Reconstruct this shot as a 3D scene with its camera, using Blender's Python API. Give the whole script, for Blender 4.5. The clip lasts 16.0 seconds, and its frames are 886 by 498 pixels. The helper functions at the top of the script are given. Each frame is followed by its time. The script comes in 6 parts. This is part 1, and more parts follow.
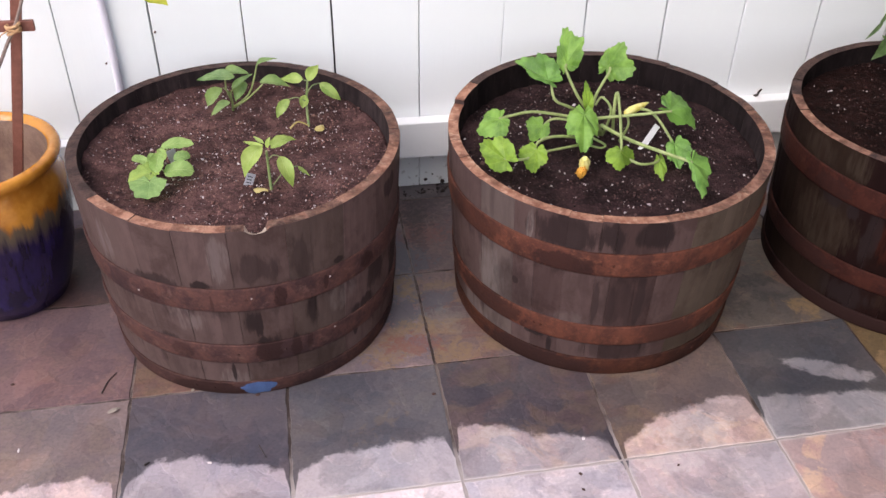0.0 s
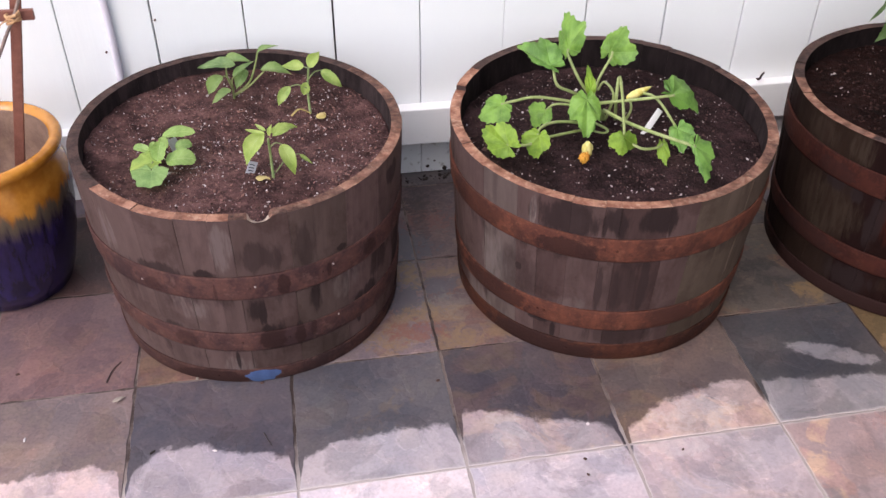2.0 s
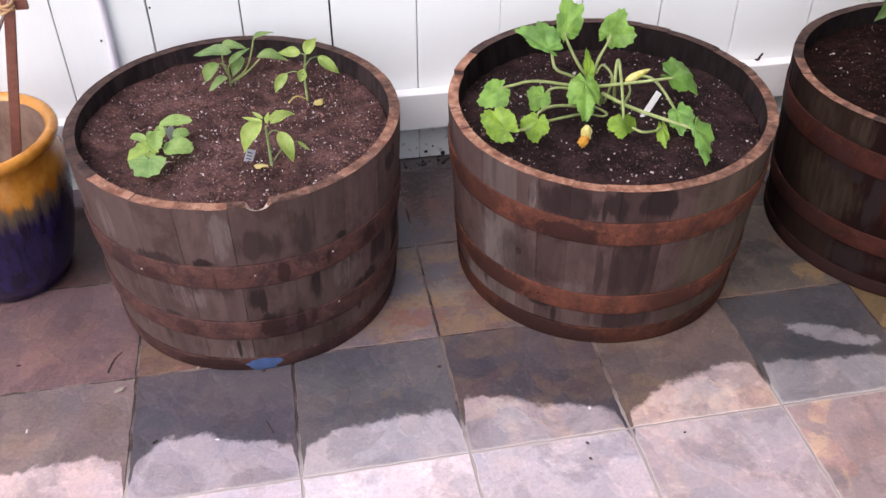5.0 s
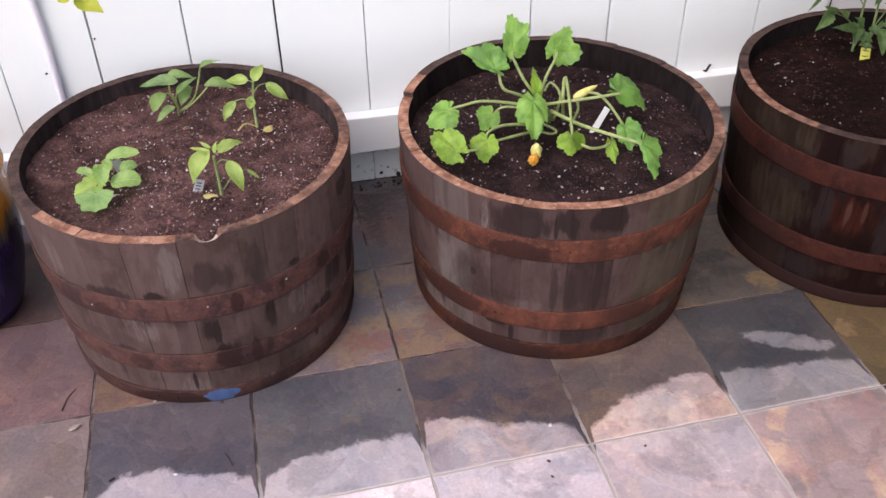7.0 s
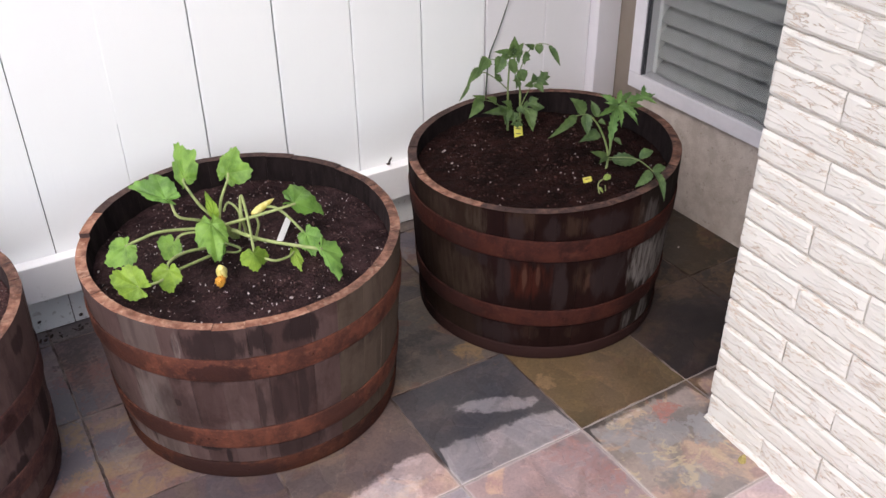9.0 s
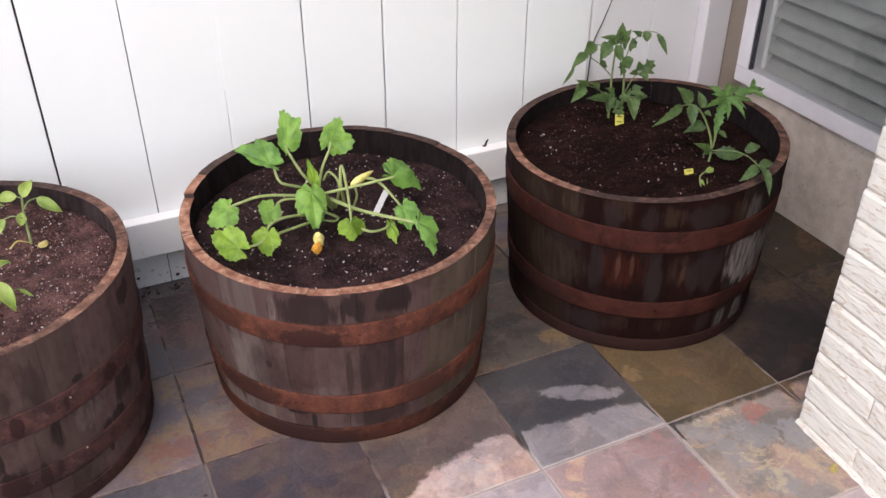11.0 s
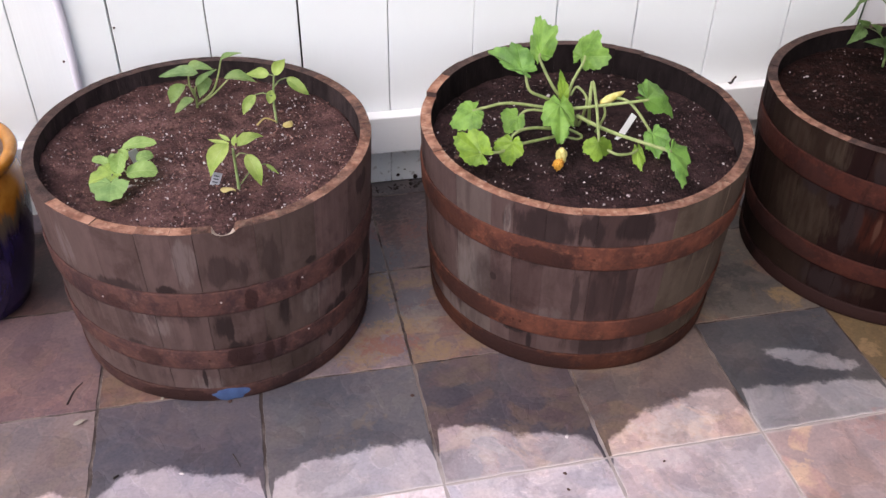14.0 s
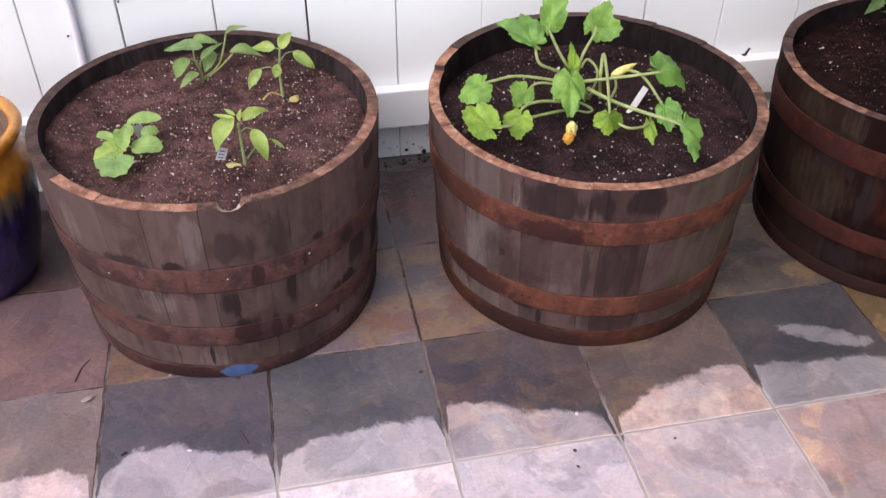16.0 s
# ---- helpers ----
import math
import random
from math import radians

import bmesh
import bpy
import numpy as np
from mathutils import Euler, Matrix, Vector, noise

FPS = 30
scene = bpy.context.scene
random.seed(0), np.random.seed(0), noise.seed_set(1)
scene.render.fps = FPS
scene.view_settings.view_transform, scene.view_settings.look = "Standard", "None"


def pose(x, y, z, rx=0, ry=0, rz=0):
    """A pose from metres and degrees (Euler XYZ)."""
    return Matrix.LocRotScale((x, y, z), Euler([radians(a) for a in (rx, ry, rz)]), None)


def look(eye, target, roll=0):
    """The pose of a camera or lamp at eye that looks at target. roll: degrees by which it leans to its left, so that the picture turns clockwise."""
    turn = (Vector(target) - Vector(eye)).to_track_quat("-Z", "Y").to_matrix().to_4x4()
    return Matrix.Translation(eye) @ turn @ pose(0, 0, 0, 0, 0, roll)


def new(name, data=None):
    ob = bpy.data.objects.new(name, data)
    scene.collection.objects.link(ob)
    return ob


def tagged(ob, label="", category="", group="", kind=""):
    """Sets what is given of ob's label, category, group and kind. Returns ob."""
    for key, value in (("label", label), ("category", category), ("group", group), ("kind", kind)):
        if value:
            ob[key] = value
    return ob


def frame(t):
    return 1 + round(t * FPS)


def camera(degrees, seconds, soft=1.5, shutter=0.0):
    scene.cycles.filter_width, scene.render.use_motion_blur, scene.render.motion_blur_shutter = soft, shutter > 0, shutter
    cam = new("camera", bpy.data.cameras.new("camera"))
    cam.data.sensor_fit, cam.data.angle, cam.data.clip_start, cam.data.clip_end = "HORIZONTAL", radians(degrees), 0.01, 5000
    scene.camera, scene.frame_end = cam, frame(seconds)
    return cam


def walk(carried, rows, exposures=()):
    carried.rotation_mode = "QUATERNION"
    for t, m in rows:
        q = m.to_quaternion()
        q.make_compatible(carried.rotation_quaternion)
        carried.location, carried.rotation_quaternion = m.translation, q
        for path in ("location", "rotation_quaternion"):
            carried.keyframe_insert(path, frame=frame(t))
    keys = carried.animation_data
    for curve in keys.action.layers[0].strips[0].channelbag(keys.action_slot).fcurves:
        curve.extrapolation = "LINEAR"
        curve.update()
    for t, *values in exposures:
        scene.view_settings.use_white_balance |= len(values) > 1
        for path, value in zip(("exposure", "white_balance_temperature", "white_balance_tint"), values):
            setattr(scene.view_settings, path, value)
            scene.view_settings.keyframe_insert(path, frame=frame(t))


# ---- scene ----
cam = camera(51.8, 16.0, shutter=0.12)
PATH = [
    (0, (-0.2371, -1.3445, 1.3318), (0.0541, 0.2239, 0.1255), 0.97),
    (0.5, (-0.2405, -1.3469, 1.3317), (0.0492, 0.2133, 0.1144), 0.77),
    (1, (-0.2429, -1.3458, 1.3299), (0.0405, 0.1916, 0.0825), 0.29),
    (1.5, (-0.2402, -1.3416, 1.3344), (0.0468, 0.2163, 0.1135), 0.61),
    (2, (-0.2395, -1.3424, 1.3303), (0.0453, 0.2092, 0.1008), 0.44),
    (2.5, (-0.2401, -1.3406, 1.3296), (0.0418, 0.2001, 0.0859), -0.03),
    (3, (-0.2404, -1.3380, 1.3289), (0.0407, 0.1950, 0.0756), -0.25),
    (3.5, (-0.2406, -1.3371, 1.3315), (0.0418, 0.1912, 0.0728), -0.28),
    (4, (-0.2419, -1.3367, 1.3301), (0.0454, 0.1918, 0.0727), -0.04),
    (6.5, (-0.2330, -1.3344, 1.3342), (0.0522, 0.1977, 0.0807), -0.69),
    (7, (-0.2079, -1.3306, 1.3413), (0.1435, 0.2038, 0.1076), -0.90),
    (7.5, (-0.1629, -1.3357, 1.3529), (0.3384, 0.1949, 0.1672), -0.75),
    (8, (-0.0988, -1.3579, 1.3679), (0.5483, 0.1490, 0.2230), -1.31),
    (8.2, (-0.0921, -1.3727, 1.3867), (0.6275, 0.1121, 0.2564), -0.96),
    (9.25, (-0.0780, -1.3950, 1.3970), (0.7950, 0.0550, 0.3180), -0.85),
    (10.3, (-0.0903, -1.3886, 1.3789), (0.7180, 0.0893, 0.3008), -0.73),
    (10.5, (-0.1020, -1.3807, 1.3771), (0.6869, 0.1015, 0.2905), -0.26),
    (11, (-0.1160, -1.3864, 1.3736), (0.5940, 0.1280, 0.2770), -0.11),
    (11.5, (-0.1375, -1.3787, 1.3665), (0.5015, 0.1578, 0.2571), 0.59),
    (12, (-0.1639, -1.3625, 1.3529), (0.4101, 0.1861, 0.2249), 1.31),
    (12.5, (-0.1946, -1.3462, 1.3409), (0.3118, 0.2079, 0.1883), 1.63),
    (13, (-0.2058, -1.3336, 1.3247), (0.2204, 0.2262, 0.1476), 1.28),
    (13.5, (-0.2244, -1.3174, 1.3112), (0.1538, 0.2404, 0.1152), 1.14),
    (14, (-0.2348, -1.3019, 1.3048), (0.1144, 0.2482, 0.0902), 0.94),
    (14.5, (-0.2321, -1.2929, 1.2988), (0.1015, 0.2469, 0.0668), 0.71),
    (15, (-0.2296, -1.2894, 1.2958), (0.0979, 0.2407, 0.0502), 0.58),
    (15.5, (-0.2338, -1.2843, 1.2933), (0.0959, 0.2372, 0.0377), 0.77),
    (16, (-0.2273, -1.2883, 1.2925), (0.0924, 0.2348, 0.0363), 0.29),
]
EXPOSURE = ((0, 0.43, 6420, 12), (3.5, 0.45, 6330, 14), (6.5, 0.45, 6380, 13), (8.2, 0.42, 6400, 12), (10.3, 0.40, 6500, 11), (11.5, 0.40, 6470, 11), (13.5, 0.41, 6420, 12), (16, 0.45, 6350, 14))
walk(cam, [(t, look(eye, target, roll)) for t, eye, target, roll in PATH], EXPOSURE)

# ---- world, sun, exposure ----
world = bpy.data.worlds.new("sky")
scene.world = world
world.use_nodes = True
wn, wl = world.node_tree.nodes, world.node_tree.links
sky = wn.new("ShaderNodeTexSky")
sky.sky_type = "NISHITA"
sky.sun_disc = False
sky.sun_elevation, sky.sun_rotation = radians(49), radians(228)
sky.air_density, sky.dust_density = 1.0, 3.0
pale = wn.new("ShaderNodeHueSaturation")
pale.inputs["Saturation"].default_value = 0.74
wl.new(sky.outputs[0], pale.inputs["Color"])
wl.new(pale.outputs[0], wn["Background"].inputs["Color"])
wn["Background"].inputs["Strength"].default_value = 0.235
sun = new("sun", bpy.data.lights.new("sun", "SUN"))
sun.data.energy, sun.data.angle, sun.data.color = 0.85, radians(45), (1.0, 0.915, 0.925)
sun.matrix_world = look((-2.9, -2.3, 4.4), (0, 0.3, 0))


# ---- materials ----
class Nodes:
    """A small wrapper to write node materials in short lines."""

    def __init__(self, name, rough=0.6, metal=0.0, gloss=0.5):
        self.m = bpy.data.materials.new(name)
        self.m.use_nodes = True
        self.t = self.m.node_tree
        self.b = self.t.nodes["Principled BSDF"]
        self.b.inputs["Roughness"].default_value = rough
        self.b.inputs["Metallic"].default_value = metal
        self.b.inputs["Specular IOR Level"].default_value = gloss

    def link(self, a, b):
        self.t.links.new(a, b)

    def put(self, sock, v):
        if isinstance(v, bpy.types.NodeSocket):
            self.link(v, sock)
        elif isinstance(v, (tuple, list)) and len(v) == 3 and sock.type == "RGBA":
            sock.default_value = (*v, 1)
        else:
            sock.default_value = v

    def coord(self, kind="Object"):
        return self.t.nodes.new("ShaderNodeTexCoord").outputs[kind]

    def world(self):
        return self.t.nodes.new("ShaderNodeNewGeometry").outputs["Position"]

    def info(self, what):
        return self.t.nodes.new("ShaderNodeObjectInfo").outputs[what]

    def math(self, op, a, b=0.0, c=0.0, clamp=False):
        n = self.t.nodes.new("ShaderNodeMath")
        n.operation, n.use_clamp = op, clamp
        for i, v in enumerate((a, b, c)):
            self.put(n.inputs[i], v)
        return n.outputs[0]

    def vec(self, op, a, b=(0, 0, 0)):
        n = self.t.nodes.new("ShaderNodeVectorMath")
        n.operation = op
        self.put(n.inputs[0], a)
        self.put(n.inputs[1], b)
        return n.outputs[0]

    def xyz(self, v):
        n = self.t.nodes.new("ShaderNodeSeparateXYZ")
        self.put(n.inputs[0], v)
        return n.outputs

    def noise(self, v, scale, detail=4.0, rough=0.55, warp=0.0):
        n = self.t.nodes.new("ShaderNodeTexNoise")
        self.put(n.inputs["Vector"], v)
        n.inputs["Scale"].default_value, n.inputs["Detail"].default_value = scale, detail
        n.inputs["Roughness"].default_value, n.inputs["Distortion"].default_value = rough, warp
        return n.outputs["Fac"]

    def ramp(self, v, lo, hi, a=0.0, b=1.0):
        n = self.t.nodes.new("ShaderNodeMapRange")
        n.interpolation_type = "SMOOTHSTEP"
        for i, q in enumerate((v, lo, hi, a, b)):
            self.put(n.inputs[i], q)
        return n.outputs[0]

    def mix(self, f, a, b, how="MIX"):
        n = self.t.nodes.new("ShaderNodeMix")
        n.data_type, n.blend_type = "RGBA", how
        self.put(n.inputs["Factor"], f)
        self.put(n.inputs["A"], a)
        self.put(n.inputs["B"], b)
        return n.outputs["Result"]

    def color(self, v):
        self.put(self.b.inputs["Base Color"], v)
        return self

    def rough(self, v):
        self.put(self.b.inputs["Roughness"], v)
        return self

    def patches(self, place, rows, wobble, worn=1.0):
        """One mask for ragged stains, given as (a, b, half_a, half_b, strength) in the plane of place."""
        total = None
        for a, b, da, db, force in rows:
            d = self.t.nodes.new("ShaderNodeVectorMath")
            d.operation = "LENGTH"
            self.link(self.vec("MULTIPLY", self.vec("SUBTRACT", place, (a, b, 0)), (1 / da, 1 / db, 0)), d.inputs[0])
            m = self.ramp(self.math("ADD", d.outputs["Value"], wobble), 1.2, 1.2 - 0.5 * worn, 0.0, force)
            total = m if total is None else self.math("MAXIMUM", total, m)
        return total

    def bump(self, h, dist, strength=1.0):
        n = self.t.nodes.new("ShaderNodeBump")
        n.inputs["Distance"].default_value, n.inputs["Strength"].default_value = dist, strength
        self.put(n.inputs["Height"], h)
        self.link(n.outputs[0], self.b.inputs["Normal"])
        return self


MINERAL_RED = ((1.110, -0.357, 0.030, 0.026, 0.95), (-0.038, 0.066, 0.055, 0.030, 0.75), (0.041, 0.455, 0.060, 0.045, 0.60), (0.857, -0.345, 0.050, 0.040, 0.35), (0.870, -0.42, 0.035, 0.060, 0.35), (0.893, -0.450, 0.014, 0.030, 0.6))
MINERAL_OCHRE = ((1.46, -0.01, 0.09, 0.05, 0.22), (1.62, -0.06, 0.06, 0.06, 0.4), (0.941, -0.139, 0.022, 0.022, 0.9), (0.861, 0.051, 0.040, 0.025, 0.6), (0.048, 0.032, 0.050, 0.030, 0.75), (-0.025, 0.257, 0.034, 0.036, 0.8),
                 (-0.017, 0.114, 0.045, 0.030, 0.8), (-0.080, 0.050, 0.060, 0.040, 0.7), (0.055, 0.251, 0.050, 0.015, 0.6), (1.035, -0.335, 0.06, 0.02, 0.5), (0.90, 0.09, 0.03, 0.05, 0.6))
MINERAL_GREY = ((1.038, -0.364, 0.034, 0.020, 0.8), (1.143, -0.440, 0.030, 0.040, 0.8), (0.985, -0.43, 0.022, 0.05, 0.6), (1.02, -0.53, 0.03, 0.03, 0.6), (1.07, -0.41, 0.05, 0.03, 0.6), (0.96, -0.36, 0.03, 0.03, 0.6), (-0.048, 0.170, 0.050, 0.045, 0.8), (-0.026, 0.373, 0.060, 0.080, 0.7), (0.030, 0.205, 0.05, 0.03, 0.7))
MINERAL_PALE = ((1.016, -0.315, 0.045, 0.012, 0.6), (0.09, -0.235, 0.030, 0.05, 0.3), (0.039, 0.134, 0.050, 0.035, 0.4), (0.45, -0.255, 0.07, 0.03, 0.3), (0.40, -0.33, 0.05, 0.02, 0.35))
MINERAL_DARK = ((0.765, 0.153, 0.055, 0.020, 0.8), (0.800, 0.095, 0.060, 0.014, 0.7), (0.70, 0.09, 0.030, 0.05, 0.6), (0.972, -0.519, 0.030, 0.022, 0.8), (1.036, -0.355, 0.035, 0.016, 0.8), (0.906, -0.327, 0.020, 0.018, 0.6),
                (0.037, 0.537, 0.035, 0.060, 0.75), (0.10, 0.60, 0.09, 0.03, 0.6), (0.03, 0.44, 0.02, 0.05, 0.5), (0.22, 0.05, 0.05, 0.03, 0.4), (-0.10, 0.20, 0.03, 0.05, 0.6))
VEINED = ((0.99, -0.50, 0.09, 0.08, 1.0), (1.11, -0.50, 0.06, 0.05, 0.9), (0.87, 0.05, 0.08, 0.06, 0.7), (-0.15, -0.13, 0.06, 0.05, 0.35))
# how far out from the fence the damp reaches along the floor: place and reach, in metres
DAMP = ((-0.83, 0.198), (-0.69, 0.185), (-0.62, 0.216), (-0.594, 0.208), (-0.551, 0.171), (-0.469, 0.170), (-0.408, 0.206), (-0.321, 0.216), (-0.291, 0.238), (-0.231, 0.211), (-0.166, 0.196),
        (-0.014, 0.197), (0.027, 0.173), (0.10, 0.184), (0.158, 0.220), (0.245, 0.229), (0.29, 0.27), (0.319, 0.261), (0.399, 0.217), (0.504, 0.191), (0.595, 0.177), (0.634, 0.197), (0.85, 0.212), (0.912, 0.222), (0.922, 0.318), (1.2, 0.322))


def slate_material():
    k = Nodes("slate", gloss=0.35)
    pos, loc = k.world(), k.coord()
    shift = k.vec("ADD", loc, k.vec("MULTIPLY", k.info("Random"), (17.0, 31.0, 5.0)))
    tone, chance = k.info("Color"), k.info("Random")
    big, mid, fine = k.noise(shift, 5.0, 5, 0.55, 0.7), k.noise(shift, 15, 6, 0.6, 0.5), k.noise(shift, 150, 4, 0.6)

    def tinted(c, t):
        return k.mix(1.0, c, t, "MULTIPLY")

    col = k.mix(k.ramp(big, 0.35, 0.65), tinted(tone, (0.80, 0.80, 0.87)), tinted(tone, (1.18, 1.08, 1.04)))
    other = k.mix(k.ramp(chance, 0.35, 0.65), (0.17, 0.115, 0.105), (0.10, 0.105, 0.115))
    col = k.mix(k.ramp(k.noise(k.vec("ADD", shift, (3.0, 9.0, 0.0)), 4.5, 4, 0.55, 0.5), 0.45, 0.62, 0.0, 0.3), col, k.mix(0.55, other, tone))
    # split layers with crisp, curling edges, each of its own tint
    steps = None
    for seat, size, level, tint, lip in (((1.0, 4.0, 0.0), 3.6, 0.535, (1.34, 1.20, 1.14), 0.15), ((7.0, 2.0, 1.0), 4.6, 0.55, (0.66, 0.67, 0.75), 0.0),
                                         ((2.0, 8.0, 3.0), 8.0, 0.57, (1.30, 1.28, 1.12), 0.18), ((5.0, 5.0, 7.0), 13.0, 0.60, (1.40, 1.30, 1.2), 0.12), ((9.0, 1.0, 4.0), 11.0, 0.60, (0.72, 0.66, 0.66), 0.0)):
        layer = k.noise(k.vec("ADD", shift, seat), size, 4, 0.5, 0.6)
        on = k.ramp(layer, level - 0.009, level + 0.009)
        col = k.mix(k.math("MULTIPLY", on, 0.38), col, tinted(col, tint))
        if lip:
            col = k.mix(k.ramp(k.math("ABSOLUTE", k.math("SUBTRACT", layer, level)), 0.0, 0.006, lip, 0.0), col, tinted(tone, (2.0, 1.85, 1.75)))
        steps = on if steps is None else k.math("ADD", steps, on)
    col = tinted(col, (0.9, 0.89, 0.92))
    # rust stains along the layers
    rusted = k.math("MULTIPLY", k.ramp(k.noise(k.vec("ADD", shift, (4.0, 4.0, 4.0)), 6.0, 6, 0.6, 1.0), 0.50, 0.56), k.info("Alpha"))
    col = k.mix(rusted, col, k.mix(k.ramp(k.noise(shift, 22, 4), 0.42, 0.58), (0.15, 0.070, 0.052), (0.25, 0.155, 0.075)))
    col = k.mix(k.ramp(fine, 0.4, 0.72, 0.0, 0.5), col, tinted(col, (0.6, 0.6, 0.6)))
    col = k.mix(k.ramp(k.noise(shift, 70, 6, 0.7), 0.56, 0.66, 0.0, 0.3), col, tinted(col, (1.7, 1.6, 1.5)))
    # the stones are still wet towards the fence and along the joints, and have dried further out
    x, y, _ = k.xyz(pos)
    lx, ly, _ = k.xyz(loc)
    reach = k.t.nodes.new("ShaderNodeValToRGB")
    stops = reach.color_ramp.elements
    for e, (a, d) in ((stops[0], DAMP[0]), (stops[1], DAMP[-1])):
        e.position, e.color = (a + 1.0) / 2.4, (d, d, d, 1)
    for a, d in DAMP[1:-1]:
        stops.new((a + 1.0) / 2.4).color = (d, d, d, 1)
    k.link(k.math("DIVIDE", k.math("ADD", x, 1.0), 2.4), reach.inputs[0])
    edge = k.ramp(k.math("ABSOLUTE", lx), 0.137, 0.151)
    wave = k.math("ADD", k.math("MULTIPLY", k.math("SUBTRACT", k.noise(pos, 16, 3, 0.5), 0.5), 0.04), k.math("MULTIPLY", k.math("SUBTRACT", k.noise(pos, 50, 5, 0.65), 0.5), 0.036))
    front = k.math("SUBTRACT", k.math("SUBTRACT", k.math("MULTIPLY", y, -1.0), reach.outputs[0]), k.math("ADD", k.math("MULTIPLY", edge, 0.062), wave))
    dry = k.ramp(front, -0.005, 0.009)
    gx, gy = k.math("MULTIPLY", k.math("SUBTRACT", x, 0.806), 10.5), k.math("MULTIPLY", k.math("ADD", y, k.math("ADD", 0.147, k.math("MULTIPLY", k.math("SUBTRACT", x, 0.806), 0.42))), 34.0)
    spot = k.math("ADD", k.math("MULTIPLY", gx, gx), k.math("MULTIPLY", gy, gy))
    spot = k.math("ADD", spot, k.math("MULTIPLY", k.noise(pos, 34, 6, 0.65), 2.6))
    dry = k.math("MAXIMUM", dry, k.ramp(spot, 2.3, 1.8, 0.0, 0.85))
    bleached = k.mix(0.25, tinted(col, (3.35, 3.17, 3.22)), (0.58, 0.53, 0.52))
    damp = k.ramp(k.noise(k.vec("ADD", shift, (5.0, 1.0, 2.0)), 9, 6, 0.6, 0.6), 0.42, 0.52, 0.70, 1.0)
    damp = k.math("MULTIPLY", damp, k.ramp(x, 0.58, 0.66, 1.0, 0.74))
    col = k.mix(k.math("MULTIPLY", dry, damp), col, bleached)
    # single mineral patches, paler where the stone is dry
    flat = k.vec("MULTIPLY", pos, (1.0, 1.0, 0.0))
    ragged = k.math("MULTIPLY", k.math("SUBTRACT", k.noise(pos, 38, 8, 0.68, 0.4), 0.5), 5.4)
    grainy = k.ramp(k.noise(pos, 75, 6, 0.7), 0.34, 0.58, 0.25, 1.0)
    col = k.mix(k.patches(flat, MINERAL_GREY, ragged, 0.6), col, k.mix(dry, (0.085, 0.082, 0.098), (0.235, 0.23, 0.235)))
    col = k.mix(k.math("MULTIPLY", k.patches(flat, MINERAL_PALE, ragged, 0.6), grainy), col, k.mix(dry, (0.20, 0.175, 0.155), (0.54, 0.48, 0.47)))
    col = k.mix(k.math("MULTIPLY", k.patches(flat, MINERAL_OCHRE, ragged, 0.9), grainy), col, k.mix(dry, (0.21, 0.135, 0.072), (0.42, 0.33, 0.21)))
    col = k.mix(k.math("MULTIPLY", k.patches(flat, MINERAL_RED, ragged, 0.8), grainy), col, k.mix(dry, (0.17, 0.068, 0.055), (0.30, 0.135, 0.115)))
    line = k.math("ABSOLUTE", k.math("SUBTRACT", k.noise(pos, 7.5, 4, 0.6, 0.8), 0.5))
    veins = k.math("MULTIPLY", k.ramp(line, 0.006, 0.050, 0.65, 0.0), k.patches(flat, VEINED, ragged, 1.4))
    col = k.mix(veins, col, k.mix(dry, (0.20, 0.13, 0.06), (0.42, 0.34, 0.22)))
    # dark smears in the stone, and grout haze dried on along the joints
    col = k.mix(k.math("MULTIPLY", k.patches(flat, MINERAL_DARK, ragged, 0.7), grainy), col, k.mix(dry, (0.036, 0.032, 0.033), (0.17, 0.155, 0.15)))
    rim = k.math("ADD", k.math("MAXIMUM", k.math("ABSOLUTE", lx), k.math("ABSOLUTE", ly)), k.math("MULTIPLY", k.math("SUBTRACT", k.noise(pos, 45, 5, 0.7), 0.5), 0.011))
    col = k.mix(k.math("MULTIPLY", k.ramp(rim, 0.1445, 0.1500, 0.0, 0.40), dry), col, (0.56, 0.505, 0.49))
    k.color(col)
    k.rough(k.math("ADD", k.math("MULTIPLY", dry, 0.3), k.math("ADD", 0.36, k.math("MULTIPLY", mid, 0.25))))
    cleft = k.math("ADD", k.math("MULTIPLY", steps, 0.28), k.math("MULTIPLY", k.ramp(big, 0.3, 0.7), 0.4))
    cleft = k.math("ADD", cleft, k.math("ADD", k.math("MULTIPLY", mid, 0.35), k.math("MULTIPLY", fine, 0.10)))
    return k.bump(cleft, 0.004, 0.3).m


def grout_material():
    k = Nodes("grout", 0.9, gloss=0.1)
    p = k.world()
    n = k.noise(p, 14, 5)
    col = k.mix(k.ramp(k.noise(p, 5, 5, 0.65), 0.42, 0.58), (0.080, 0.060, 0.055), (0.27, 0.215, 0.195))
    _, y, _ = k.xyz(p)
    col = k.mix(k.ramp(k.math("ADD", k.math("MULTIPLY", y, -1.0), k.math("MULTIPLY", n, 0.16)), 0.27, 0.37), col, (0.52, 0.45, 0.43))
    return k.color(k.mix(k.math("MULTIPLY", k.noise(p, 90, 3), 0.18), col, (0.05, 0.04, 0.035))).bump(n, 0.003).m


def round_barrel(k, o):
    """Degrees round a barrel and height on it, as one vector."""
    x, y, z = k.xyz(o)
    n = k.t.nodes.new("ShaderNodeCombineXYZ")
    k.link(k.math("MULTIPLY", k.math("ARCTAN2", y, x), 180 / math.pi), n.inputs[0])
    k.link(z, n.inputs[1])
    return n.outputs[0], z


